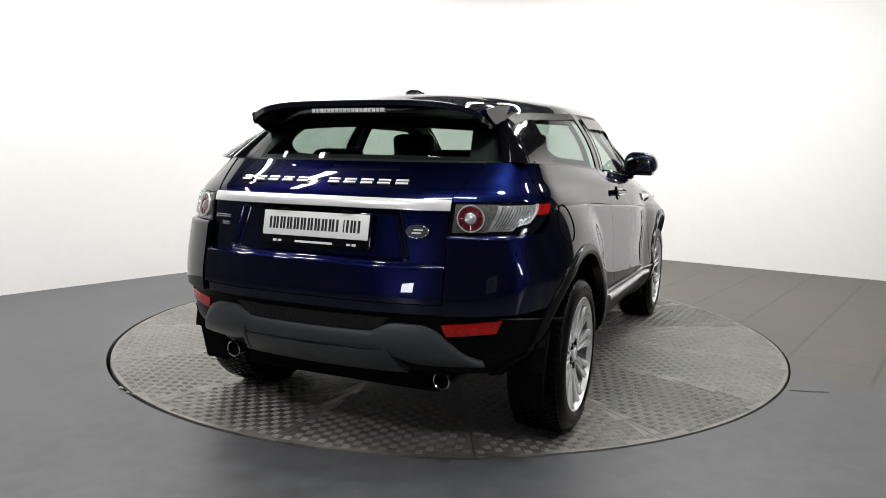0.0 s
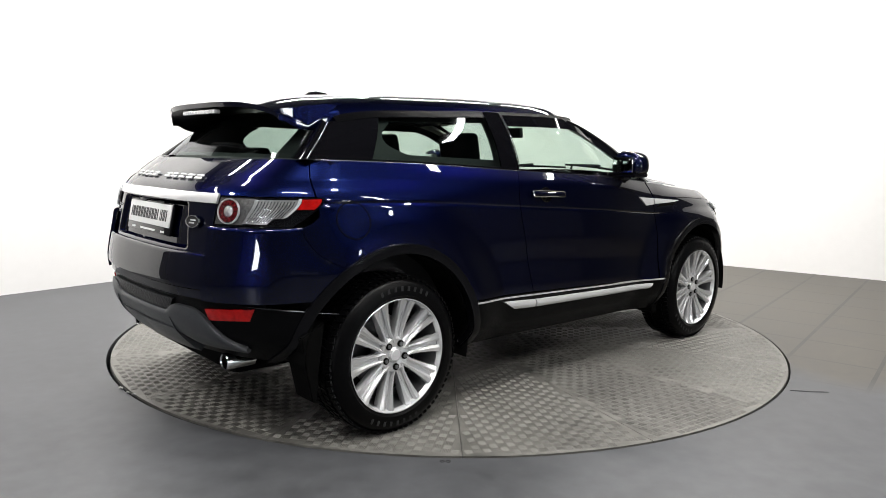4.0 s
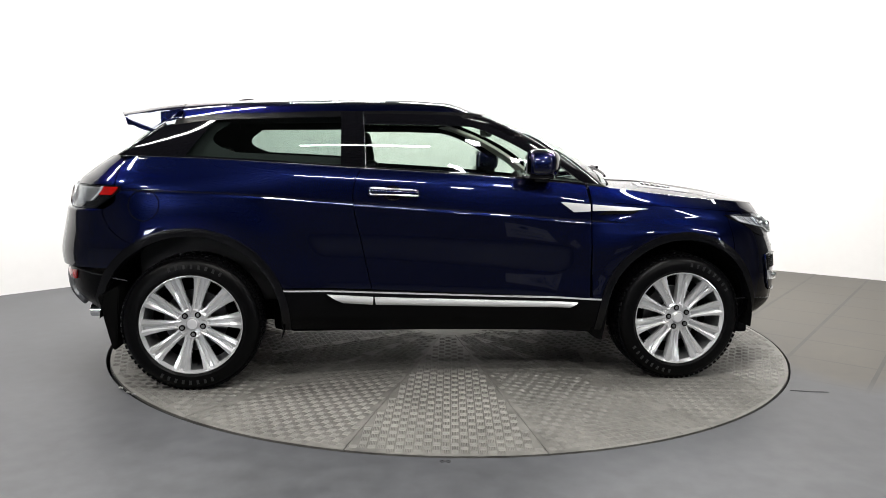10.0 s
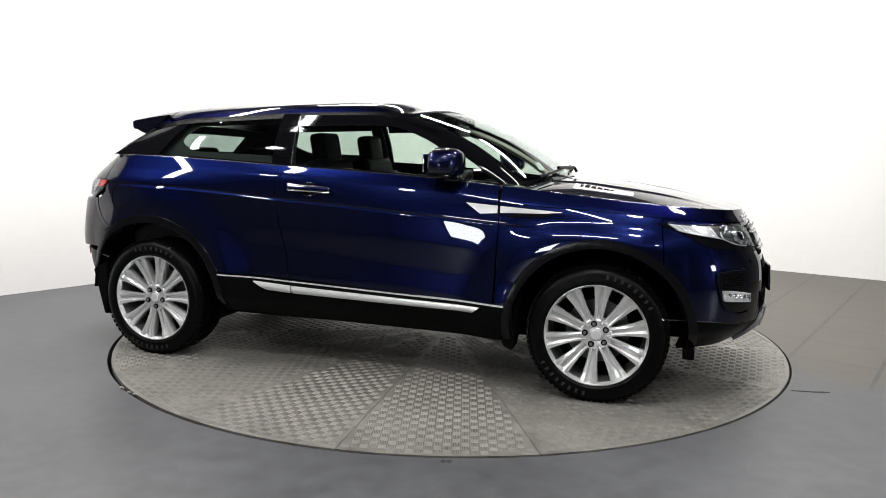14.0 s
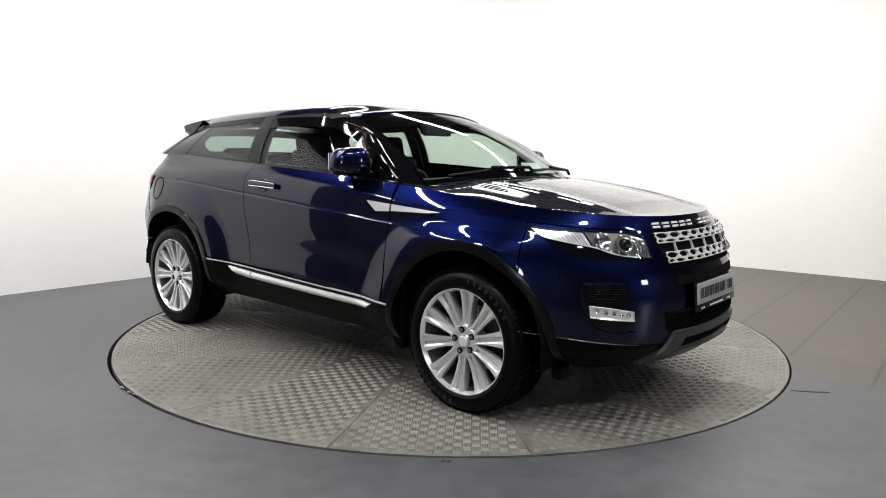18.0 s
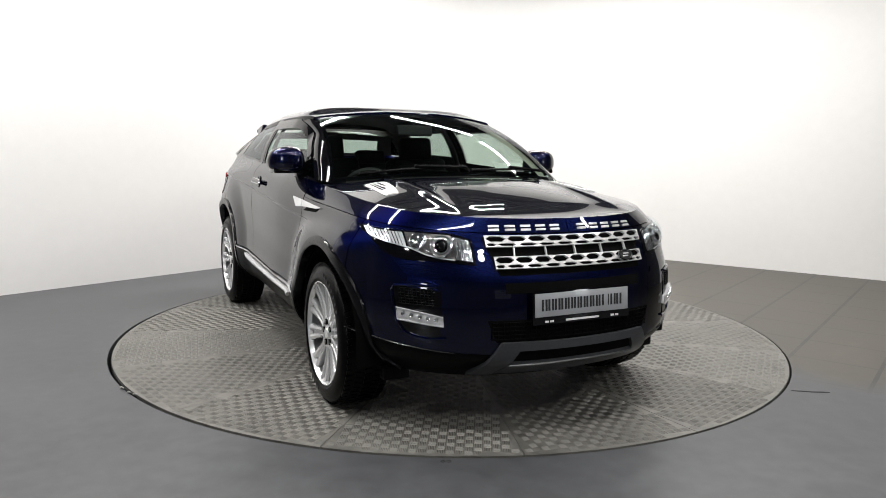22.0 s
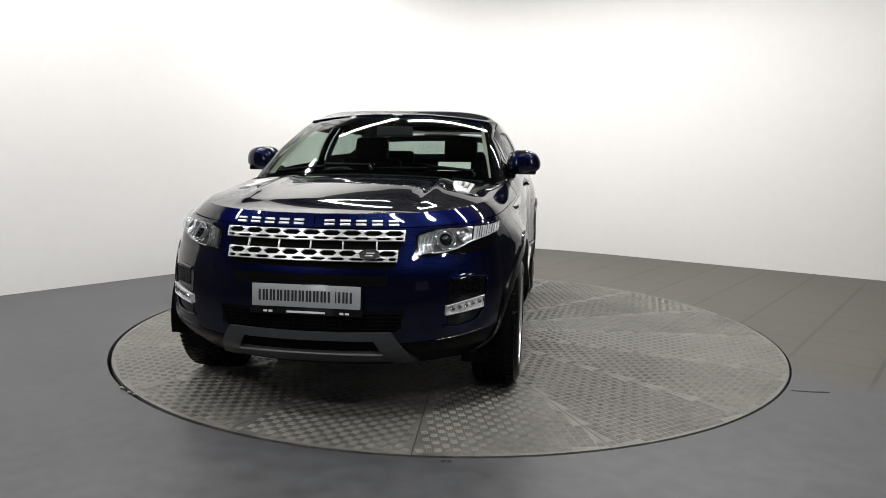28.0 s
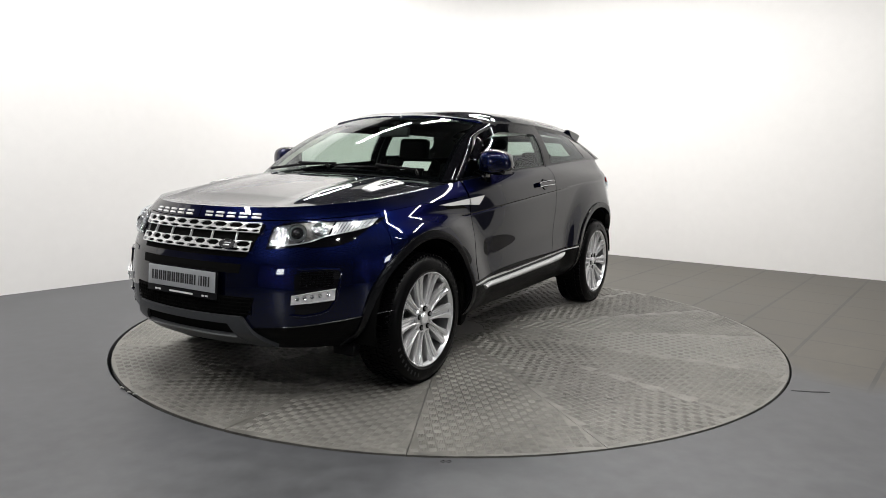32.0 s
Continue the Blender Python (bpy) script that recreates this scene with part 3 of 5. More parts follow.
# rear bumper and tailgate
whole("rear_lower_bumper", column_panel(-1.10, -2.0, 64, None, 1.98, 24, -1, 0.0, skip=("s1",)), M_PLASTIC)
gate = end_line([(.570, .60), (.570, .70), (.570, .85), (.568, .95), (.566, 1.07), (.60, 1.15), (.63, 1.215)])
gate_in = lambda z: gate(z) - 0.006
mid = lambda z: np.full_like(z, -2.0)
rim_s = lambda z: seam(z) - 0.004
both("rear_quarter_corner", end_panel(gate, rim_s, 1.072, 1.222, 24, 16, skip=("s1",)), M_PAINT)
def ledge_panel(S0, S1, z0, z1, n, proud, skip=(), fade=False):
    """A panel that stands proud and rolls back into the body along its upper edge."""
    zs = np.concatenate([np.linspace(z0, z1 - .020, 24), z1 - .020 * np.array([.7, .42, .2, .07, 0])])
    lift = np.concatenate([np.ones(24), [.97, .86, .66, .40, .05]]) * proud
    Z = np.repeat(zs[None], n, 0)
    a = np.linspace(0, 1, n)[:, None]
    S = S0(Z) * (1 - a) + S1(Z) * a
    V = v_of(S, Z)
    N = normal(S, V)
    O = lift[None] * (np.clip((1 - a) * 2.2, .12, 1) if fade else 1)
    return flanged(skin(S, V) + N * O[..., None], N, .018, skip)


both("rear_bumper_corner", ledge_panel(gate, seam, .648, .948, 34, .026, fade=True), M_PAINT)
whole("rear_bumper", end_panel(gate, mid, .648, .684, 30, 6, 0.012, ("s1",)), M_PAINT)
whole("tailgate_lower", ledge_panel(gate_in, mid, .690, .834, 30, .020, ("s1",)), M_PAINT)
# the tailgate, with a hollow for the number plate
Z = np.repeat(np.linspace(.830, 1.222, 60)[None], 60, 0)
a = np.linspace(0, 1, 60)[:, None]
S = gate_in(Z) * (1 - a) + mid(Z) * a
V = v_of(S, Z)
N = normal(S, V)
P = skin(S, V)
ramp = lambda q: np.clip(q, 0, 1) ** 2 * (3 - 2 * np.clip(q, 0, 1))
hollow = ramp((.43 - .25 * (Z - .85) - P[..., 1]) / .035) * ramp((1.036 - Z) / .012) * ramp((Z - .838) / .02)
whole("tailgate", flanged(P - N * (0.004 + 0.026 * hollow[..., None]), N, 0.018, ("s1",)), M_PAINT)
# near-black inner shell, added behind the gaps to keep them in shade
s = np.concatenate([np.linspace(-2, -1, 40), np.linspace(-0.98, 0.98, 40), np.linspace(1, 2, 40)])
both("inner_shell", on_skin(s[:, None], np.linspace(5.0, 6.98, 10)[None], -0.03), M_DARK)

# ---- glasshouse ----
belt_z, belt_y = ZF[7], WF[7]
edge_z = table([-1.75, -1.43, -1.24, -.92, -.51, -.135, .18, .27, .36], [1.36, 1.417, 1.443, 1.457, 1.473, 1.479, 1.474, 1.455, 1.43])
edge_y = table([-1.75, -1.43, -1.0, -.5, 0, .2, .36], [.575, .60, .64, .66, .66, .635, .60])


def cabin(x, z, off=0.0):
    """The side of the glasshouse over x and z."""
    x, z = np.asarray(x, float), np.asarray(z, float)
    xc = np.clip(x, -1.75, .36)
    zb, yb = belt_z(x), belt_y(np.clip(x, -1.7, 1.7)) - 0.012
    ze, ye = edge_z(xc), edge_y(xc)
    h = (z - zb) / (ze - zb)
    y = yb + (ye - yb) * h + 0.022 * np.sin(np.pi * np.clip(h, 0, 1))
    return np.stack(np.broadcast_arrays(x, y + off, z), -1)


def cab_quad(bl, br, tl, tr, n=24, m=12, off=0.0, depth=0.008):
    """A sheet on the glasshouse side between lower and upper corners (x, z)."""
    a, b = np.linspace(0, 1, n)[:, None], np.linspace(0, 1, m)[None]
    x = (bl[0] * (1 - a) + br[0] * a) * (1 - b) + (tl[0] * (1 - a) + tr[0] * a) * b
    z = (bl[1] * (1 - a) + br[1] * a) * (1 - b) + (tl[1] * (1 - a) + tr[1] * a) * b
    P = cabin(x, z, off)
    N = np.zeros_like(P)
    N[..., 1] = 1
    return flanged(P, N, depth)


def cab_band(x0, x1, lo, hi, n=40, m=14, off=0.0, depth=0.008):
    x = np.repeat(np.linspace(x0, x1, n)[:, None], m, 1)
    b = np.linspace(0, 1, m)[None]
    z = lo(x) * (1 - b) + hi(x) * b
    P = cabin(x, z, off)
    N = np.zeros_like(P)
    N[..., 1] = 1
    return flanged(P, N, depth)


a_line = table([.10, .196, .336, .492, .65, .77, .80], [1.445, 1.424, 1.371, 1.287, 1.197, 1.11, 1.095])
ws_line = table([.20, .27, .352, .494, .653, .813, .93], [1.475, 1.46, 1.437, 1.359, 1.262, 1.171, 1.085])
low = lambda x: belt_z(x) + 0.012
top_bar = lambda x: np.minimum(edge_z(np.clip(x, -1.75, .36)) - 0.022, np.where(x > .1, a_line(x), 9))
both("side_window", cab_band(-.435, .765, low, top_bar, 60), M_GLASS, label="clear door window glass")
both("quarter_window", cab_quad((-1.385, 1.225), (-.545, 1.190), (-1.225, 1.415), (-.545, 1.445)), M_GLASS_REAR, label="tinted rear quarter window")
def trim_bar(x, lo, hi, name, material, off=0.004):
    return both(name, cab_band(x[0], x[1], lo, hi, 50, 4, off), material)


edge = lambda x: edge_z(np.clip(x, -1.75, .36))
# black frame round the side windows
trim_bar((-1.60, .80), lambda x: belt_z(x) - 0.012, low, "waist_seal", M_PILLAR)
trim_bar((-1.45, .22), lambda x: np.minimum(edge(x) - 0.026, np.where(x > .1, a_line(x), 9)), lambda x: edge(x) + 0.006, "window_top_frame", M_PLASTIC)
both("pillar_panel", cab_quad((-.56, 1.165), (-.425, 1.155), (-.56, 1.475), (-.44, 1.476), 6, 16, 0.005), M_PILLAR, label="gloss black door pillar cover")
both("rear_pillar_panel", cab_quad((-1.70, 1.222), (-1.375, 1.21), (-1.50, 1.385), (-1.215, 1.44), 16, 16, 0.0015), M_PILLAR, label="gloss black rear pillar cover")
# windscreen and rear window, ruled from a lower to an upper edge
def pane(name, lower, upper, material, label, n=30, m=16, bow=0.03, ax=1.0):
    """lower, upper: functions of u (0 at the flank, 1 at the centre)."""
    P = np.zeros((n, m, 3))
    for i, u in enumerate(np.linspace(0, 1, n)):
        a, b = np.array(lower(u)), np.array(upper(u))
        for j, w in enumerate(np.linspace(0, 1, m)):
            P[i, j] = a * (1 - w) + b * w + np.array([ax * 0.6, 0, 0.8]) * bow * math.sin(math.pi * w)
    return whole(name, P, material, None, label)


WS_LO = lambda u: (.925 + .155 * (1 - (1 - u) ** 2), .745 * (1 - u), 1.085 + .04 * (1 - (1 - u) ** 2))
WS_HI = lambda u: (.225 + .10 * (1 - (1 - u) ** 2), .61 * (1 - u), 1.468 + .045 * (1 - (1 - u) ** 2.2))
pane("windscreen", WS_LO, WS_HI, M_GLASS, "clear raked windscreen", bow=0.044)
# black printed band round the windscreen, just under the glass
def on_screen(u, w, sink=.004):
    return np.array(WS_LO(u)) * (1 - w) + np.array(WS_HI(u)) * w + np.array([.6, 0, .8]) * (.044 * math.sin(math.pi * w) - sink)


both("windscreen_band", np.array([[on_screen(u, w) for w in np.linspace(.0, 1, 20)] for u in np.linspace(.0, .034, 3)]), M_PILLAR, label="black printed windscreen edge")
for w0, w1 in ((.0, .055), (.93, 1.0)):
    whole("windscreen_band", np.array([[on_screen(u, w) for w in np.linspace(w0, w1, 3)] for u in np.linspace(.034, 1, 24)]), M_PILLAR, None, "black printed windscreen edge")
BL_LO = lambda u: (-1.69 - .165 * (1 - (1 - u) ** 2.4), .665 * (1 - u), 1.226 + .004 * u)
BL_HI = lambda u: (-1.475 - .12 * (1 - (1 - u) ** 2.4), .575 * (1 - u), 1.405 + .03 * (1 - (1 - u) ** 2))
pane("rear_window", BL_LO, BL_HI, M_GLASS_REAR, "raked heated rear window", bow=0.012, ax=-1.0)

P = np.zeros((40, 7, 3))
for i, q in enumerate(np.linspace(0, 1, 40)):
    x0 = .10 + q * .69
    lo_p = cabin(x0, a_line(x0), 0.005)
    hi_p = np.array(WS_HI(0)) * (1 - q) + np.array(WS_LO(0)) * q + np.array([.6, 0, .8]) * .044 * math.sin(math.pi * q)
    for j, w in enumerate(np.linspace(0, 1, 7)):
        P[i, j] = lo_p * (1 - w) + hi_p * w + np.array([0.010, 0.014, 0.004]) * math.sin(math.pi * w)
both("windscreen_pillar", P[::-1], M_PILLAR, label="gloss black windscreen pillar")
both("inner_windscreen_pillar", (P - np.array([.012, .034, .012]))[:37, 1:6], M_CREAM, label="cream fabric pillar lining")
lip = P[:37, 5] - np.array([.012, .034, .012])
both("pillar_lining_edge", np.stack([lip, lip - np.array([.004, .012, .006]), lip - np.array([.012, .020, .018])], 1), M_CREAM)
P = np.zeros((16, 8, 3))
for i, q in enumerate(np.linspace(0, 1, 16)):
    a = cabin(-1.70 + .20 * q, 1.222 + .163 * q, 0.004)
    b = np.array(BL_LO(.02)) * (1 - q) + np.array(BL_HI(.02)) * q
    for j, w in enumerate(np.linspace(0, 1, 8)):
        P[i, j] = a * (1 - w) + b * w + np.array([-.022, .018, 0]) * math.sin(math.pi * w)
both("rear_corner_pillar", P, M_PILLAR, label="gloss black rear corner pillar")

# dark lining round the rear window
P = np.zeros((6, 12, 3))
for i, u in enumerate(np.linspace(.01, .20, 6)):
    for j, w in enumerate(np.linspace(.02, .98, 12)):
        P[i, j] = np.array(BL_LO(u)) * (1 - w) + np.array(BL_HI(u)) * w + np.array([.03, 0, -.012])
both("rear_window_lining", P, M_TRIM)
for w0, w1 in ((0.0, .14), (.74, 1.0)):
    P = np.zeros((16, 4, 3))
    for i, u in enumerate(np.linspace(.18, 1, 16)):
        for j, w in enumerate(np.linspace(w0, w1, 4)):
            P[i, j] = np.array(BL_LO(u)) * (1 - w) + np.array(BL_HI(u)) * w + np.array([.03, 0, -.012])
    whole("rear_window_lining", P, M_TRIM)

# roof
roof_c = table([-1.75, -1.49, -1.15, -.82, -.485, -.22, .014, .18, .33], [1.474, 1.522, 1.546, 1.560, 1.569, 1.570, 1.561, 1.544, 1.516])
n, m = 60, 40
xs = np.linspace(0, 1, n)
P = np.zeros((n, m, 3))
for i, q in enumerate(xs):
    for j, w in enumerate(np.linspace(-1, 1, m)):
        front = .225 + .10 * (1 - abs(w) ** 2)
        back = -1.415 - .03 * (1 - w * w)
        x = back + (front - back) * q
        ye, ze = float(edge_y(min(x, .36))), float(edge_z(min(x, .36))) + 0.004
        r = abs(w)
        z = ze + (float(roof_c(x)) - ze) * max(1 - r ** 4, 0) ** 0.6
        # the front rim comes down to the windscreen's top edge
        k = min(max((x - front + .24) / .24, 0), 1)
        k = k * k * (3 - 2 * k)
        P[i, j] = (x, ye * w * (1 + 0.03 * (1 - r)), z + (min(z, WS_HI(1 - r)[2] + .006) - z) * k)
N = np.zeros_like(P)
N[..., 2] = 1
sheet("roof_panel", flanged(P, N, 0.02), M_PAINT)
# roof spoiler: a wedge with a hollow, dark underside
n, m = 61, 11
T, U = np.zeros((m, n, 3)), np.zeros((m, n, 3))
for j, w in enumerate(np.sin(np.linspace(-math.pi / 2, math.pi / 2, n))):
    r = abs(w)
    back = -1.825 + .11 * r ** 3
    x0 = -1.419 - .03 * (1 - w * w)
    for i, q in enumerate(np.linspace(0, 1, m)):
        x = x0 + (back - x0) * q
        ze = 1.424 - .018 * q
        z = ze + (float(roof_c(x)) - ze) * max(1 - r ** 4, 0) ** 0.6
        T[i, j] = (x, (.603 - .02 * q) * w * (1 + 0.03 * (1 - r)), z)
        dip = 0.022 + 0.05 * (1 - q) * (1 - r ** 4) + 0.045 * r ** 4 * math.sin(math.pi * min(q * 1.1, 1)) ** .8
        U[i, j] = (x + 0.006 * q, T[i, j, 1] * .995, z - dip)
bm = bmesh.new()
vt = [[bm.verts.new(p) for p in row] for row in T]
vu = [[bm.verts.new(p) for p in row] for row in U]
for i in range(m - 1):
    for j in range(n - 1):
        bm.faces.new((vt[i][j], vt[i + 1][j], vt[i + 1][j + 1], vt[i][j + 1]))
    for j in (0, n - 1):
        bm.faces.new((vt[i][j], vt[i + 1][j], vu[i + 1][j], vu[i][j]))
for j in range(n - 1):
    bm.faces.new((vt[m - 1][j], vt[m - 1][j + 1], vu[m - 1][j + 1], vu[m - 1][j]))
bmesh.ops.delete(bm, geom=[q for row in vu for q in row if not q.link_faces], context="VERTS")
spoiler = part("roof_spoiler", bm, M_PAINT, car)
sheet("spoiler_underside", U, M_PLASTIC, 1, spoiler, "black spoiler underside")

for sg in (1, -1):
    # blue end plates, three-cornered from the side
    prof = [(-1.415, 1.474), (-1.47, 1.430), (-1.574, 1.368), (-1.64, 1.390), (-1.705, 1.418), (-1.705, 1.436), (-1.56, 1.458)]
    bm = bmesh.new()
    a = [bm.verts.new((x, .570 * sg, z)) for x, z in prof]
    b = [bm.verts.new((x, (.601 + .03 * (x + 1.574)) * sg, z)) for x, z in prof]
    bm.faces.new(a)
    bm.faces.new(b[::-1])
    for i in range(len(prof)):
        bm.faces.new((a[i], b[i], b[i - 1], a[i - 1]))
    bmesh.ops.recalc_face_normals(bm, faces=bm.faces)
    bmesh.ops.bevel(bm, geom=list(bm.edges), offset=.004, segments=2, affect="EDGES")
    part("spoiler_end", bm, M_PAINT, spoiler)
    # thin bright lines along the waist and up the rear pillar
    bm = bmesh.new()
    tube(bm, [Vector(cabin(x, float(belt_z(x)) + .001, .010)) for x in np.linspace(-1.66, .70, 40)], .0024, 6)
    tube(bm, [Vector(cabin(-1.70 + .20 * q, 1.226 + .160 * q, .012)) for q in np.linspace(0, 1, 8)], .0028, 6)
    tube(bm, [Vector(cabin(-.428 - .012 * q, 1.165 + .295 * q, .013)) for q in np.linspace(0, 1, 8)], .0022, 6)
    for v in bm.verts:
        v.co.y *= sg
    part("waist_line", bm, M_SEAL, car, "thin bright waist line")

# ---- wheel arches, liners, underbody ----
for end in (1, -1):
    r0, r1 = ARCH[end] - 0.022, ARCH[end] + 0.028
    th = np.radians(np.linspace(-14, 194, 70))
    rr = [r0, r0 + 0.004, r0 + 0.02, r1 - 0.004, r1]
    off = [-0.03, 0.010, 0.014, 0.012, -0.006]
    P = np.zeros((len(th), len(rr), 3))
    for i, a in enumerate(th):
        for j, (q, o) in enumerate(zip(rr, off)):
            x, z = WX * end + q * math.cos(a), max(WZ + q * math.sin(a), 0.27)
            P[i, j] = side_pt(x, z, o)
    both("wheel_arch_trim", P[::-1], M_ARCH)
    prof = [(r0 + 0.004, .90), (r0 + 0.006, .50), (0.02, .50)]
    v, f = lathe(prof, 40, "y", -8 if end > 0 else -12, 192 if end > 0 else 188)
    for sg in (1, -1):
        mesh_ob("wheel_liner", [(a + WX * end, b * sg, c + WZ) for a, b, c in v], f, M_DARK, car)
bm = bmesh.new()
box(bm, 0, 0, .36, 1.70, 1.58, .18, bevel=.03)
# lower middle box, added to deepen the shade under the car
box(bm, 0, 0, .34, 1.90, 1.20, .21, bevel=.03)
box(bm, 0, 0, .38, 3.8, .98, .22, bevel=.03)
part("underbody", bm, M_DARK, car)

# ---- wheels ----
def build_wheel():
    w = new("wheel")
    w.parent = car
    prof = [(.258, .115), (.275, .128), (.30, .128), (.33, .118), (.347, .098), (.355, .07), (.356, 0), (.355, -.07), (.347, -.098), (.33, -.118), (.275, -.128), (.258, -.115)]
    v, f = lathe(prof, 96)
    tyre = mesh_ob("tyre", v, f, M_RUBBER, w, "black road tyre with moulded sidewall")
    bm = bmesh.new()
    for k in range(72):
        for y0, skew in ((-.088, .25), (-.045, -.2), (0, .2), (.045, -.2), (.088, .25)):
            a = 2 * math.pi * (k + (.5 if y0 in (-.045, .045) else 0)) / 72
            R = .3565 if abs(y0) < .06 else .3515
            m = Matrix.Rotation(-a, 4, "Y") @ Matrix.Translation((R, y0, 0)) @ Matrix.Rotation(skew, 4, "X")
            r = bmesh.ops.create_cube(bm, size=1.0, matrix=m @ Matrix.Diagonal((.009, .034, .021, 1)))
    part("tread", bm, M_RUBBER, tyre)
    for g in (20, 200):
        for k in range(8):
            bm = bmesh.new()
            box(bm, .307, .1285, 0, .022, .002, .013, bevel=.001)
            bmesh.ops.transform(bm, matrix=Matrix.Rotation(radians(g + 7 * k), 4, "Y"), verts=bm.verts)
            part("sidewall_mark", bm, M_TYRE_MARK, tyre)
    v, f = lathe([(.260, .118), (.261, .122), (.257, .123), (.253, .114), (.246, .10)], 96)
    rim = mesh_ob("rim", v, f, M_ALLOY, w, "polished alloy wheel rim")
    v, f = lathe([(.246, .10), (.240, .03), (.23, -.10), (.245, -.115)], 72)
    mesh_ob("barrel", v, f, M_BARREL, rim)
    for k in range(10):
        a = 2 * math.pi * k / 10
        bm = bmesh.new()
        # a forked spoke: two flat ribs with a groove between them, flaring to the rim
        pts = [(.055, .027, .094), (.10, .024, .091), (.15, .029, .094), (.20, .037, .100), (.235, .044, .107), (.254, .050, .114)]
        for sgn in (-1, 1):
            rings = []
            for r, hw, y in pts:
                a0, b0 = (0.009 * sgn, hw * sgn)
                rings.append([bm.verts.new(p) for p in ((r, y - .004, a0), (r, y + .002, a0 + (b0 - a0) * .35), (r, y, b0 * .9), (r, y - .014, b0), (r, y - .05, b0 * .8), (r, y - .05, a0))])
            for p, q in zip(rings, rings[1:]):
                for i in range(6):
                    bm.faces.new((p[i], p[(i + 1) % 6], q[(i + 1) % 6], q[i]))
        rings = [[bm.verts.new(p) for p in ((r, y - .016, -.010), (r, y - .016, .010), (r, y - .05, .010), (r, y - .05, -.010))] for r, hw, y in pts]
        for p, q in zip(rings, rings[1:]):
            for i in range(4):
                bm.faces.new((p[i], p[(i + 1) % 4], q[(i + 1) % 4], q[i]))
        bmesh.ops.transform(bm, matrix=Matrix.Rotation(-a, 4, "Y"), verts=bm.verts)
        part("spoke", bm, M_ALLOY, w, angle=25)
    v, f = lathe([(0, .098), (.030, .098), (.034, .094), (.036, .088), (.074, .094), (.082, .086), (.086, .05), (.086, .02)], 60)
    mesh_ob("hub", v, f, M_ALLOY, w)
    v, f = lathe([(0, .102), (.024, .101), (.028, .096)], 32)
    mesh_ob("centre_cap", v, f, M_SATIN, w, "plain silver oval centre cap")
    for k in range(5):
        a = 2 * math.pi * (k + .25) / 5
        bm = bmesh.new()
        m = Matrix.Rotation(-a, 4, "Y") @ Matrix.Translation((.056, .094, 0)) @ Matrix.Rotation(math.pi / 2, 4, "X")
        bmesh.ops.create_cone(bm, cap_ends=True, segments=16, radius1=.0155, radius2=.0155, depth=.006, matrix=m)
        nut = part("wheel_nut", bm, M_DARK, w, "dark nut recess")
        bm = bmesh.new()
        bmesh.ops.create_cone(bm, cap_ends=True, segments=6, radius1=.0095, radius2=.0085, depth=.014, matrix=m)
        part("nut_head", bm, M_BARREL, nut)
    v, f = lathe([(.06, .0), (.165, .0), (.165, -.02), (.06, -.02)], 60)
    mesh_ob("brake_disc", v, f, M_DISC, w)
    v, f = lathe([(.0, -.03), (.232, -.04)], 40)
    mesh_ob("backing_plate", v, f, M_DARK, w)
    return w


wheel = build_wheel()
wheel.matrix_basis = pose(WX, .805, WZ)
copy_thing(wheel, pose(-WX, .815, WZ, 0, 31))
copy_thing(wheel, pose(WX, -.805, WZ, 0, 12, 180))
copy_thing(wheel, pose(-WX, -.815, WZ, 0, 40, 180))

# ---- lamps, grille, trim ----
def end_sheet(bl, br, tl, tr, n=14, m=6, off=0.004, depth=0.01, front=True, bulge=0.0):
    """A sheet on the nose or the tail between corners (y, z)."""
    P, N = np.zeros((n, m, 3)), np.zeros((n, m, 3))
    for i, a in enumerate(np.linspace(0, 1, n)):
        for j, b in enumerate(np.linspace(0, 1, m)):
            y = (bl[0] * (1 - a) + br[0] * a) * (1 - b) + (tl[0] * (1 - a) + tr[0] * a) * b
            z = (bl[1] * (1 - a) + br[1] * a) * (1 - b) + (tl[1] * (1 - a) + tr[1] * a) * b
            q, w = quick(*at_end(abs(y), z, front))
            if y < 0:
                q, w = q * (1, -1, 1), w * (1, -1, 1)
            P[i, j], N[i, j] = q + w * (off + bulge * math.sin(math.pi * a) * math.sin(math.pi * b)), w
    return flanged(P, N, depth)


def side_sheet(bl, br, tl, tr, n=20, m=5, off=0.006, depth=0.012, bulge=0.0):
    P, N = np.zeros((n, m, 3)), np.zeros((n, m, 3))
    for i, a in enumerate(np.linspace(0, 1, n)):
        for j, b in enumerate(np.linspace(0, 1, m)):
            x = (bl[0] * (1 - a) + br[0] * a) * (1 - b) + (tl[0] * (1 - a) + tr[0] * a) * b
            z = (bl[1] * (1 - a) + br[1] * a) * (1 - b) + (tl[1] * (1 - a) + tr[1] * a) * b
            q, w = quick(*at_side(x, z))
            P[i, j], N[i, j] = q + w * (off + bulge * math.sin(math.pi * b)), w
    return flanged(P, N, depth)


def end_frame(y, z, off, front=True):
    """A frame at a place on the nose or tail: its y axis looks out, its z axis up."""
    n = quick(*at_end(abs(y), z, front))[1]
    n = Vector((n[0], math.copysign(n[1], y), n[2]))
    p = end_pt(y, z, off, front)
    up = Vector((0, 0, 1))
    up = (up - n * up.dot(n)).normalized()
    x = n.cross(up)
    return Matrix(((x.x, n.x, up.x, p.x), (x.y, n.y, up.y, p.y), (x.z, n.z, up.z, p.z), (0, 0, 0, 1)))


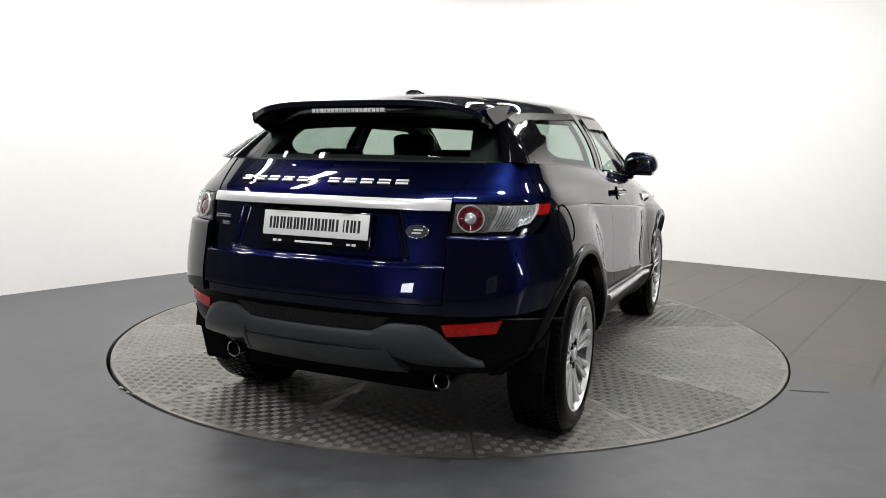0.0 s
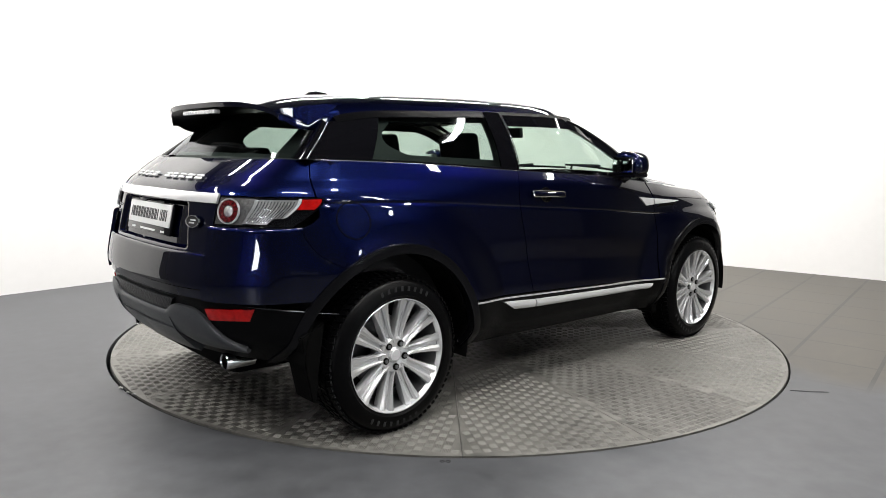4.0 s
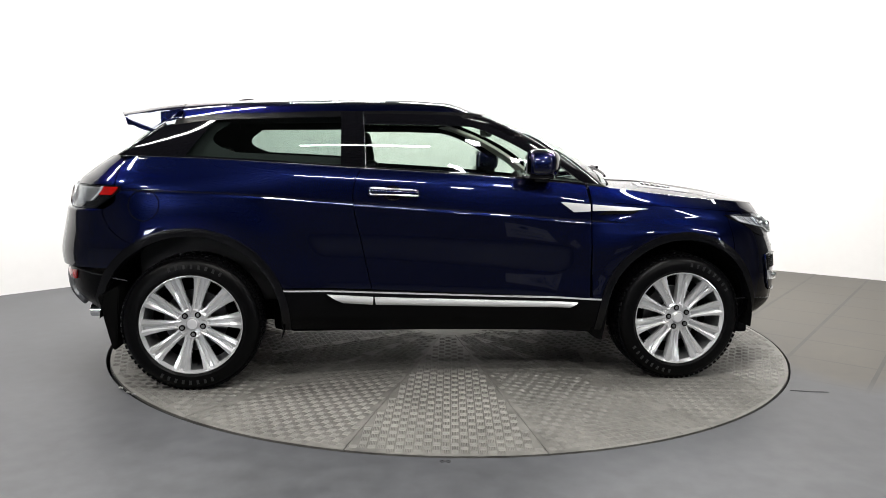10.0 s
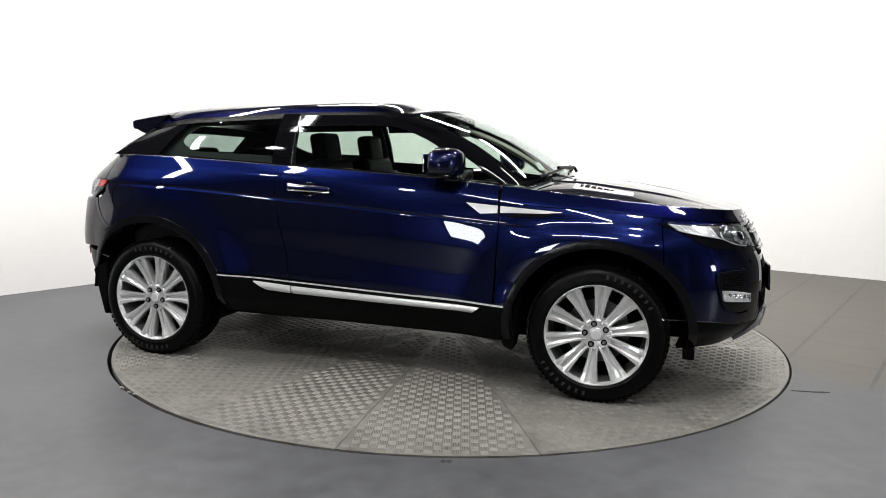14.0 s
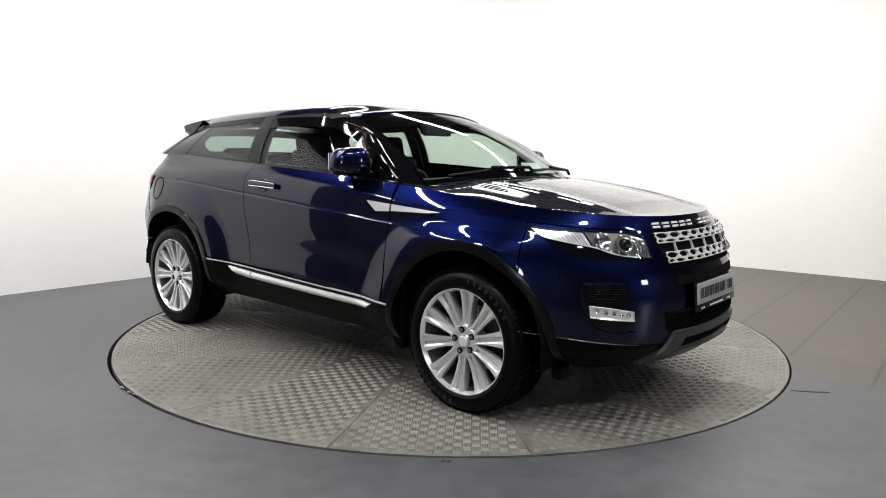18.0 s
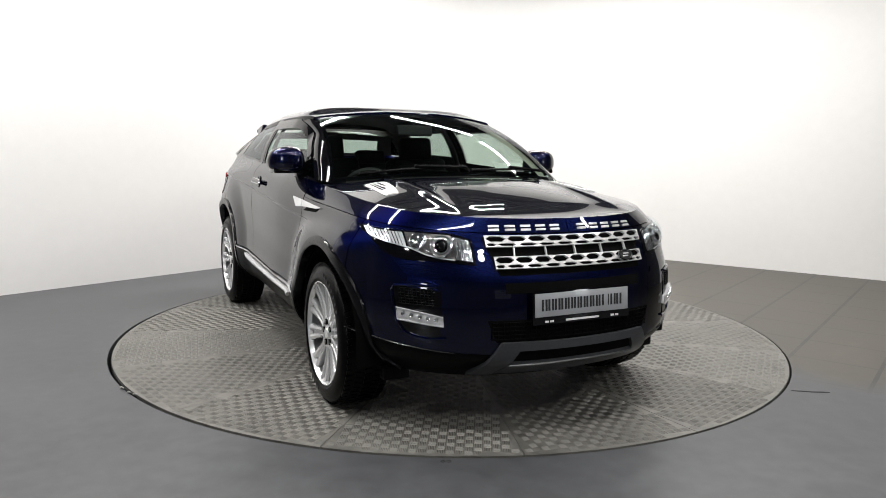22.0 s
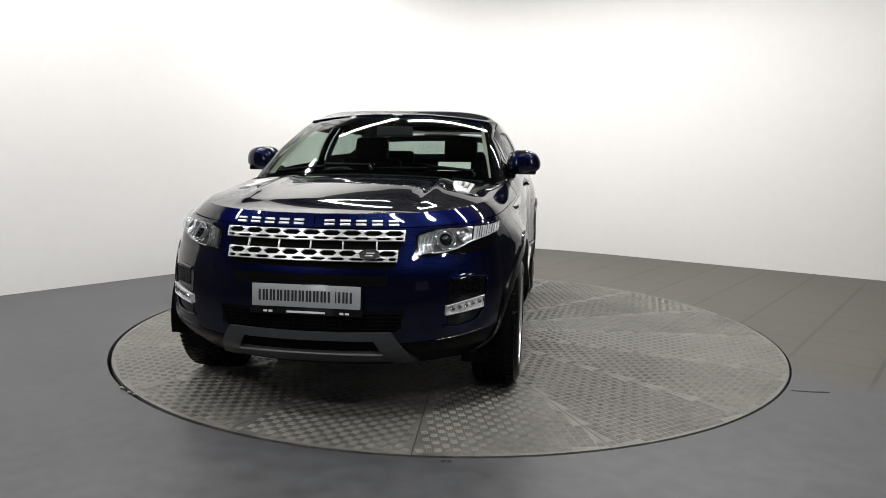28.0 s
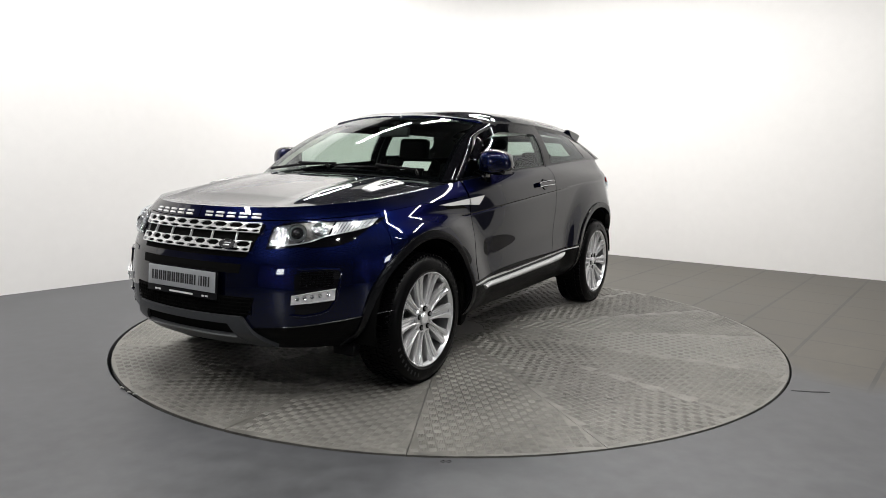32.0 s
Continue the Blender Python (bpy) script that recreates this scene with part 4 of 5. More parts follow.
def turned(name, profile, m, material, parent, label="", n=40, squash=1.0):
    v, f = lathe(profile, n)
    return mesh_ob(name, [m @ Vector((a, b, c * squash)) for a, b, c in v], f, material, parent, label)


# headlamps
lamp_top = table([.470, .54, .62, .69, .77, .826], [.882, .905, .911, .913, .916, .928])
lamp_bot = table([.470, .55, .64, .69, .77, .807, .826], [.786, .795, .811, .836, .858, .876, .905])
trim_bot = table([.60, .64, .70, .744, .786, .812], [.797, .796, .797, .802, .822, .868])


def lamp_sheet(y0, y1, off, lo=0.0, hi=1.0, n=28, m=8, depth=0.012, bulge=0.0, bot=lamp_bot):
    """A sheet in the lamp's outline from y0 to y1, lo and hi: shares of its height."""
    P, N = np.zeros((n, m, 3)), np.zeros((n, m, 3))
    for i, a in enumerate(np.linspace(0, 1, n)):
        y = y0 + (y1 - y0) * a
        for j, b in enumerate(np.linspace(lo, hi, m)):
            q, w = quick(*at_end(y, float(bot(y)) * (1 - b) + float(lamp_top(y)) * b))
            P[i, j], N[i, j] = q + w * (off + bulge * math.sin(math.pi * a) * math.sin(math.pi * b) ** .5), w
    return flanged(P[::-1], N[::-1], depth)


def lamp_line(pts, off, r, name, material, sg, parent, label=""):
    bm = bmesh.new()
    tube(bm, [Vector(end_pt(y * sg, z, off)) for y, z in pts], r, 6)
    return part(name, bm, material, parent, label)


for sg in (1, -1):
    lamp = new("headlight")
    lamp.parent = car
    tagged(lamp, "clear-lensed headlamp with round projector and silver reflector")
    sheet("housing", lamp_sheet(.466, .828, 0.002, -.05, 1.05), M_BLACK_GLOSS, sg, lamp)
    sheet("lower_trim", lamp_sheet(.60, .812, 0.004, 0, .98, bot=trim_bot), M_BLACK_GLOSS, sg, lamp, "gloss black lower lamp trim")
    # crescent beside the grille, bowl of the round lamps, ribbed indicator
    sheet("reflector", lamp_sheet(.478, .545, 0.008, .08, .92, 8, 6), M_REFLECTOR, sg, lamp, "silver reflector bowl")
    for k in range(8):
        y = .485 + .0078 * k
        lamp_line([(y, .80 + .002 * k), (y - .008, .835), (y - .002, .872)], .012, .0016, "reflector_rib", M_BARREL if k % 2 else M_CHROME, sg, lamp)
    sheet("bezel", lamp_sheet(.545, .705, 0.006, .06, .96), M_SMOKED, sg, lamp, "grey lamp bezel")
    ind = sheet("indicator", lamp_sheet(.712, .815, 0.008, .14, .92), M_CLEAR_LENS, sg, lamp, "ribbed silver indicator")
    for k in range(9):
        y = .722 + .010 * k
        lamp_line([(y, float(lamp_bot(y)) + .010), (y + .003, float(lamp_top(y)) - .006)], .010, .0022, "indicator_rib", M_CHROME if k % 3 else M_BARREL, sg, ind)
    m = end_frame(.590 * sg, .853, .010)
    turned("projector", [(0, .026), (.012, .024), (.022, .017), (.027, .006)], m, M_BLACK_GLOSS, lamp, "round glass projector lens")
    turned("projector_ring", [(.027, .006), (.028, .014), (.032, .016), (.034, .008)], m, M_CHROME, lamp, "chrome ring")
    turned("projector_shroud", [(.034, .008), (.036, .004), (.041, .010), (.042, .0)], m, M_BARREL, lamp)
    turned("daylight_ring", [(.043, .002), (.044, .013), (.0475, .014), (.049, .002)], m, M_CHROME, lamp)
    m = end_frame(.668 * sg, .872, .008)
    turned("high_beam", [(0, .010), (.007, .009), (.008, .001), (.018, .003), (.031, .011), (.035, .013), (.038, .011), (.039, 0)], m, M_CHROME, lamp, "chrome bowl reflector")
    lamp_line([(.55, .801), (.60, .807), (.65, .820), (.70, .846), (.77, .866), (.81, .884)], .010, .003, "lower_edge", M_SATIN, sg, lamp)
    sheet("lens", lamp_sheet(.470, .826, 0.020, bulge=0.012), M_LENS, sg, lamp, "clear plastic lamp cover")

# grille
black = whole("grille", end_sheet((.378, .740), (0, .740), (.425, .897), (0, .901), 24, 6, 0.003), M_DARK, None, "black grille opening with two pierced silver bars")


def pierced(zlo, zhi, y0, y1, cells, off, parent, depth=0.012):
    """A silver bar with a row of six-sided holes and a row of slots under it."""
    bm = bmesh.new()
    zmid = zlo + (zhi - zlo) * .40
    lookup = {}

    def pt(y, z, d):
        k = (round(y, 4), round(z, 4), d)
        if k not in lookup:
            lookup[k] = bm.verts.new(end_pt(y if abs(y) > 1e-4 else 1e-4, z, off if d == 0 else off - depth))
        return lookup[k]
    for za, zb, shift, fy, fz in ((zmid, zhi, 0.0, .47, .41), (zlo, zmid, .5, .44, .32)):
        k = cells + (1 if shift else 0)
        w = (y1 - y0) / cells
        for c in range(k):
            a, b = y0 + (c - shift) * w, y0 + (c + 1 - shift) * w
            a2, b2 = max(a, y0), min(b, y1)
            cy, cz, zz = (a2 + b2) / 2, (za + zb) / 2, zb - za
            ww = b2 - a2
            hole = [(cy - ww * fy, cz), (cy - ww * fy * .55, cz + zz * fz), (cy + ww * fy * .55, cz + zz * fz), (cy + ww * fy, cz), (cy + ww * fy * .55, cz - zz * fz), (cy - ww * fy * .55, cz - zz * fz)]
            rim = [(a2, cz), (a2, zb), (b2, zb), (b2, cz), (b2, za), (a2, za)]
            for i in range(6):
                j = (i + 1) % 6
                h0, h1, r1, r0 = hole[i], hole[j], rim[j], rim[i]
                bm.faces.new((pt(*h0, 0), pt(*h1, 0), pt(*r1, 0), pt(*r0, 0)))
                bm.faces.new((pt(*h0, 0), pt(*h0, 1), pt(*h1, 1), pt(*h1, 0)))
    for z in (zlo, zhi):
        ys = sorted({k[0] for k in lookup if k[1] == round(z, 4) and k[2] == 0})
        for a, b in zip(ys, ys[1:]):
            bm.faces.new((pt(a, z, 0), pt(b, z, 0), pt(b, z, 1), pt(a, z, 1)))
    part("grille_bar", bm, M_SILVER, parent, "pierced bright silver bar")


pierced(.852, .898, -.418, .418, 9, .022, black)
pierced(.763, .812, -.395, .395, 9, .022, black)
for y in (-.30, -.15, 0.001, .15, .30):
    bm = bmesh.new()
    m = end_frame(y, .833, .012)
    box(bm, 0, 0, 0, .006, .012, .05, bevel=.0015)
    bmesh.ops.transform(bm, matrix=m, verts=bm.verts)
    part("grille_tie", bm, M_SATIN, black)
def badge(m, parent):
    b = turned("badge", [(0, .004), (.040, .004)], m, M_INK, parent, "plain dark oval badge", squash=.54)
    turned("badge_rim", [(.040, .002), (.041, .007), (.046, .007), (.048, 0)], m, M_CHROME, b, squash=.56)
    for x, z, w in ((-.003, .006, .036), (.004, -.006, .036)):
        bm = bmesh.new()
        box(bm, x, .005, z, w, .002, .006, bevel=.0006)
        bmesh.ops.transform(bm, matrix=m, verts=bm.verts)
        part("badge_bar", bm, M_SATIN, b)


badge(end_frame(.275, .79, .028), black)


def blocks(widths, height, m_of, material, parent, name="letter_bar", thick=.006, skip=()):
    """Pairs of plain stacked bars in the place of lettering."""
    for k, w in enumerate(widths):
        if k in skip:
            continue
        for up in (-1, 1):
            bm = bmesh.new()
            box(bm, 0, 0, up * height * .31, w, thick, height * .36, bevel=min(.0015, thick * .3))
            bmesh.ops.transform(bm, matrix=m_of(k), verts=bm.verts)
            part(name, bm, material, parent)


def row_at(y0, y1, n, z, off, front):
    return lambda k: end_frame(y0 + (y1 - y0) * (k + .5) / n, z, off, front)


# raised plain blocks on the bonnet lip and on the tailgate
blocks([.048] * 11, .029, row_at(-.40, .40, 11, .934, .004, True), M_SILVER, car, skip=(5,))
blocks([.052] * 11, .028, row_at(.452, -.385, 11, 1.138, .004, False), M_SILVER, car, skip=(5,))
blocks([.015] * 6, .014, row_at(.542, .445, 6, .975, .0, False), M_CHROME, car, "model_block", .004)
blocks([.015] * 3, .014, row_at(.495, .448, 3, .945, .0, False), M_CHROME, car, "model_block", .004)


def plate(m, face, parent, w=.512, h=.108):
    bm = bmesh.new()
    box(bm, 0, -.004, -.011, w + .012, .012, h + .036, bevel=.004)
    holder = part("plate_holder", bm, M_BLACK_GLOSS, parent, "black plastic number plate holder")
    bm = bmesh.new()
    box(bm, 0, .004, .003, w - .008, .006, h - .006, bevel=.003)
    pl = part("number_plate", bm, face, holder, "blank show plate with plain dark bars")
    for o in (holder, pl):
        o.data.transform(m)
    x = -w * .43
    for k in range(13):
        if k == 10:
            x += w * .028
        cw = w * (.028 if k == 10 else .058)
        for side in ((0,) if k == 10 else (-1, 1)):
            bm = bmesh.new()
            box(bm, -(x + cw / 2) + side * cw * .32, .0075, .003, cw * .34, .0015, h * .46)
            bmesh.ops.transform(bm, matrix=m, verts=bm.verts)
            part("plate_bar", bm, M_INK, holder)
        x += cw + w * .008
    for x, cw in ((0, .18), (-.19, .018), (-.165, .018), (.165, .018), (.19, .018)):
        bm = bmesh.new()
        box(bm, x, .0025, -h * .5 - .016, cw, .0015, .009)
        bmesh.ops.transform(bm, matrix=m, verts=bm.verts)
        part("plate_caption", bm, M_PLATE, holder)


plate(end_frame(.0012, .610, .012, True), M_PLATE_GREY, car)
plate(end_frame(.0012, .962, -.016, False), M_PLATE, car)

# lower nose
whole("bumper_slot", end_sheet((.358, .664), (0, .664), (.362, .708), (0, .708), 20, 3, .004), M_DARK)
whole("intake_mesh", end_sheet((.40, .455), (0, .45), (.44, .55), (0, .55), 24, 4, .004), M_DARK)
bm = bmesh.new()
for k in range(5):
    z = .468 + k * .018
    tube(bm, [end_pt(y if abs(y) > 1e-3 else 1e-3, z, .007) for y in np.linspace(-.42, .42, 17)], .003, 5)
for y in np.linspace(-.42, .42, 36):
    tube(bm, [end_pt(y, .462, .007), end_pt(y, .545, .007)], .0025, 4)
part("intake_grid", bm, M_DARK, car)
skid = whole("front_skid_plate", end_sheet((.365, .418), (0, .416), (.372, .456), (0, .452), 24, 4, .022, .02), M_GREY, None, "grey painted skid plate")
both("skid_leg", end_sheet((.475, .30), (.375, .303), (.378, .455), (.298, .42), 8, 10, .021, .02), M_GREY, skid)
whole("skid_bar", end_sheet((.372, .318), (0, .312), (.335, .366), (0, .364), 24, 4, .024, .02), M_GREY, skid)
# highlight along the bar's top edge, modelled as a thin paler tube
bm = bmesh.new()
tube(bm, [end_pt(y if abs(y) > 1e-3 else 1e-3, .366 - .002 * (abs(y) / .335), .027) for y in np.linspace(-.335, .335, 21)], .0045, 6)
part("skid_bar_highlight", bm, M_BARREL, skid, "paler strip standing in for the top edge's highlight")
whole("skid_slot", end_sheet((.34, .365), (0, .362), (.30, .42), (0, .42), 16, 3, .006), M_DARK, skid)
for sg in (1, -1):
    pocket = sheet("fog_lamp_pocket", end_sheet((.760, .500), (.622, .455), (.778, .695), (.615, .672), 12, 10, .003), M_BLACK_GLOSS, sg, car, "gloss black fog lamp recess")
    bm = bmesh.new()
    tube(bm, [Vector(end_pt(y * sg, z, .006)) for y, z in ((.63, .690), (.70, .697), (.772, .690), (.779, .67), (.776, .60), (.766, .54), (.745, .497), (.715, .480), (.66, .468), (.60, .472))], .006, 8)
    part("pocket_rim", bm, M_PAINT, pocket)
    bm = bmesh.new()
    for k in range(7):
        z = .612 + .011 * k
        tube(bm, [Vector(end_pt(y * sg, z + .004 * (y - .63) * 8, .007)) for y in (.638, .66, .70, .74, .758)], .0022, 5)
    for k in range(9):
        y = .645 + .013 * k
        tube(bm, [Vector(end_pt(y * sg, .612, .007)), Vector(end_pt((y + .004) * sg, .682, .007))], .0022, 5)
    part("pocket_mesh", bm, M_PLASTIC, pocket)
    fog = sheet("fog_lamp", end_sheet((.760, .548), (.607, .527), (.764, .598), (.611, .566), 12, 6, .012, .016, bulge=.006), M_CLEAR_LENS, sg, car, "bright clear fog lamp strip")
    bm = bmesh.new()
    tube(bm, [Vector(end_pt(y * sg, z, .018)) for y, z in ((.760, .548), (.764, .598), (.69, .584), (.611, .566), (.607, .527), (.68, .536), (.760, .548))], .0035, 6)
    part("fog_lamp_rim", bm, M_CLEAR_LENS, fog)
    for k in range(5):
        y = .742 - .027 * k
        m = end_frame(y * sg, .575 - .005 * k, .017)
        turned("fog_lamp_led", [(0, .003), (.005, .004), (.009, .008), (.011, .002)], m, M_CHROME, fog, n=12)
    sheet("washer_cap", end_sheet((.545, .715), (.475, .708), (.548, .735), (.478, .728), 6, 4, .003, .004), M_PAINT, sg)

# thin bright tubes for the highlight where the dark lower bumpers meet the paint
for sg in (1, -1):
    for s0, s1, v0 in ((1.10, 1.60, 2.0), (-1.08, -1.45, 2.0)):
        bm = bmesh.new()
        pts = [on_skin(q, v0, .003) for q in np.linspace(s0, s1, 24)]
        tube(bm, [Vector((p[0], p[1] * sg, p[2])) for p in pts], .0022, 6)
        part("bumper_edge_highlight", bm, M_SEAL, car)

# ---- tail ----
for sg in (1, -1):
    tl = new("tail_light")
    tl.parent = car
    tagged(tl, "wraparound tail lamp with round red ring and clear section")
    T0 = end_line([(.572, .93), (.572, 1.07)])
    T1 = table([.93, .955, .985, 1.05, 1.07], [at_side(-1.83, .93)[0], at_side(-1.80, .955)[0], at_side(-1.755, .985)[0], at_side(-1.672, 1.05)[0], at_side(-1.665, 1.07)[0]])

    def lamp_band(a0, a1, z0, z1, off, n=24, m=10):
        Z = np.repeat(np.linspace(z0, z1, m)[None], n, 0)
        a = np.linspace(a0, a1, n)[:, None]
        S = T0(Z) * (1 - a) + T1(Z) * a
        return skin_sheet(S, v_of(S, Z), off, .012)
    sheet("housing", lamp_band(0, 1, .949, 1.068, .002), M_BLACK_GLOSS, sg, tl)
    sheet("clear_section", lamp_band(.36, .78, .985, 1.058, .006), M_RIBBED, sg, tl, "clear ribbed lens section")
    sheet("clear_section", lamp_band(.36, .66, .962, .984, .006), M_RIBBED, sg, tl, "clear ribbed lens section")
    for k in range(12):
        a = .40 + .03 * k
        sheet("clear_rib", lamp_band(a, a + .006, .966 + .02 * max(k - 7, 0) / 4, 1.052, .009, 3, 8), M_REFLECTOR, sg, tl)
    sheet("white_strip", lamp_band(.765, .795, .990, 1.062, .010, 4), M_CLEAR_LENS, sg, tl, "bright white lens strip")
    sheet("red_section", lamp_band(.80, .97, 1.020, 1.060, .009), M_RED, sg, tl, "red side marker lens")
    sheet("inner_lens", lamp_band(.02, .37, .957, 1.062, .005), M_SMOKED, sg, tl)
    m = end_frame(.640 * sg, 1.009, .008, False)
    turned("red_ring", [(.025, .004), (.026, .010), (.045, .008), (.048, .002)], m, M_RED_MID, tl)
    turned("ring_edge", [(.048, .002), (.0485, .009), (.0498, .009), (.050, .002), (.052, .002), (.0523, .008), (.0533, .008), (.0536, .002)], m, M_CLEAR_LENS, tl)
    for k in range(12):
        a = k * math.pi / 6
        bm = bmesh.new()
        tube(bm, [m @ Vector((.026 * math.cos(a), .0105, .026 * math.sin(a))), m @ Vector((.045 * math.cos(a), .0085, .045 * math.sin(a)))], .0012, 5)
        part("ring_spoke", bm, M_RED_DARK, tl)
    turned("reverse_bulb", [(0, .014), (.010, .012), (.021, .008), (.025, 0)], m, M_RIBBED, tl, "clear round bulb cover")
    sheet("lens", lamp_band(0.005, .985, .952, 1.065, .014), M_LENS, sg, tl, "clear plastic lamp cover")
    refl = sheet("rear_reflector", end_sheet((.745, .572), (.575, .560), (.765, .622), (.560, .606), 14, 4, .008, .01, False, .004), M_RED, sg, car, "red lower bumper reflector")
    m = pose(-1.93, .523 * sg, .352, 0, 0, 90)
    turned("exhaust_tip", [(.030, -.10), (.0305, .03), (.034, .034), (.037, .030), (.037, -.10)], m, M_CHROME, car, "chrome exhaust tip", squash=1.0)
    turned("exhaust_bore", [(0, .0), (.031, .0)], m, M_DARK, car)
whole("tailgate_bar", end_sheet((.566, 1.038), (0, 1.040), (.566, 1.077), (0, 1.080), 26, 5, .006, .012, False, .003), M_SILVER, None, "bright silver tailgate bar")
badge(end_frame(-.455, .957, .006, False), car)
skid_hi = table([0, .28, .315, .35, .39, .48, .53, .59, .65, .70], [.562, .566, .582, .598, .604, .602, .586, .532, .474, .446])
skid_lo = table([0, .30, .36, .45, .60, .70], [.492, .490, .468, .440, .434, .438])
P, N = np.zeros((48, 9, 3)), np.zeros((48, 9, 3))
for i, y in enumerate(np.linspace(.69, 0, 48)):
    for j, b in enumerate(np.linspace(0, 1, 9)):
        q, w = quick(*at_end(y, float(skid_lo(y)) * (1 - b) + float(skid_hi(y)) * b, False))
        P[i, j], N[i, j] = q + w * (.016 + .010 * math.sin(math.pi * b) ** .5), w
rs = whole("rear_skid_plate", flanged(P[:, ::-1], N[:, ::-1], .022, ("s1",)), M_GREY, None, "grey painted rear skid plate")
whole("skid_tongue", end_sheet((.395, .400), (0, .392), (.335, .496), (0, .488), 20, 8, .026, .03, False, .006), M_GREY, rs)
both("skid_fin", end_sheet((.385, .41), (.365, .41), (.33, .545), (.318, .545), 4, 8, .030, .02, False), M_GREY, rs)
M_STEP = mat("ribbed_step_rubber", (0.006, 0.006, 0.007), 0.33, spec=0.35, vary=0.3, scale=30, bump=0.006, bump_scale=75)
whole("rear_step_mesh", end_sheet((.31, .572), (0, .566), (.36, .626), (0, .624), 20, 4, .012, .01, False), M_STEP, None, "ribbed black rubber step")
both("light_strip_unit", end_sheet((.18, 1.02), (.12, 1.02), (.18, 1.026), (.12, 1.026), 4, 3, .004, .004, False), M_PLASTIC)

# third brake light under the spoiler's lip
bm = bmesh.new()
tube(bm, [(-1.809 + .09 * abs(y / .58) ** 3, y, 1.432) for y in np.linspace(-.175, .175, 15)], .010, 8)
bl = part("brake_light", bm, M_BARREL, car, "clear high-level brake light strip")
for k in range(18):
    y = -.17 + .34 * k / 17
    bm = bmesh.new()
    box(bm, -1.806 + .09 * abs(y / .58) ** 3, y, 1.432, .030, .015, .018, bevel=.002)
    part("brake_light_cell", bm, M_CLEAR_LENS, bl)

# ---- flanks ----
both("sill_strip", side_sheet((-.375, .452), (.69, .428), (-.382, .490), (.730, .455), 30, 6, .018, .03, .008), M_SATIN, None, "satin silver sill strip")
both("sill_strip", side_sheet((-.55, .462), (-.392, .452), (-.634, .506), (-.390, .491), 14, 6, .018, .03, .008), M_SATIN, None, "satin silver sill strip tail")
both("sill_ledge", side_sheet((-.86, .528), (.90, .466), (-.86, .536), (.90, .474), 40, 3, .007, .012), M_SATIN, None, "thin bright ledge line")
both("side_vent_blade", side_sheet((.706, .945), (.799, .950), (.630, 1.0), (.799, .988), 8, 5, .007, .01), M_SILVER, None, "bright side vent blade")
both("side_vent_blade", side_sheet((.813, .952), (1.06, .955), (.813, .987), (1.135, .963), 12, 5, .007, .01), M_SILVER, None, "bright side vent blade")
both("side_vent_mesh", side_sheet((.84, .932), (1.05, .938), (.90, .953), (1.09, .956), 10, 4, .004, .008), M_DARK)
for sg in (1, -1):
    h = new("door_handle")
    h.parent = car
    tagged(h, "body-coloured door handle edged with chrome")
    P = side_sheet((-.405, 1.036), (-.155, 1.026), (-.405, 1.062), (-.155, 1.050), 16, 6, .024, .022, .006)
    sheet("grip", P, M_PAINT, sg, h)
    bm = bmesh.new()
    loop = [(-.400, 1.033), (-.409, 1.040), (-.409, 1.058), (-.400, 1.065), (-.28, 1.060), (-.160, 1.053), (-.151, 1.047), (-.151, 1.031), (-.160, 1.025), (-.28, 1.031), (-.400, 1.033)]
    tube(bm, [side_pt(x, z, .026, sg) for x, z in loop], .0035, 6)
    part("chrome_edge", bm, M_CHROME, h, "thin chrome edging")
    s, v = at_side(-.285, 1.034)
    p, nn = side_pt(-.285, 1.043, .003, sg), normal(s, v)
    q = Vector((nn[0], nn[1] * sg, nn[2])).to_track_quat("Y", "Z").to_matrix().to_4x4()
    turned("finger_cup", [(0, .001), (.038, .001), (.046, .003), (.050, .0)], Matrix.Translation(p) @ q, M_BLACK_GLOSS, h, squash=.82)
# round fuel flap on the right flank only
loop = [side_pt(-1.551 + .077 * math.cos(a), .972 + .077 * math.sin(a), .0008, -1) for a in np.linspace(0, 2 * math.pi, 49)]
bm = bmesh.new()
tube(bm, loop, .0028, 6)
part("fuel_flap", bm, M_DARK, car, "round fuel filler flap outline")
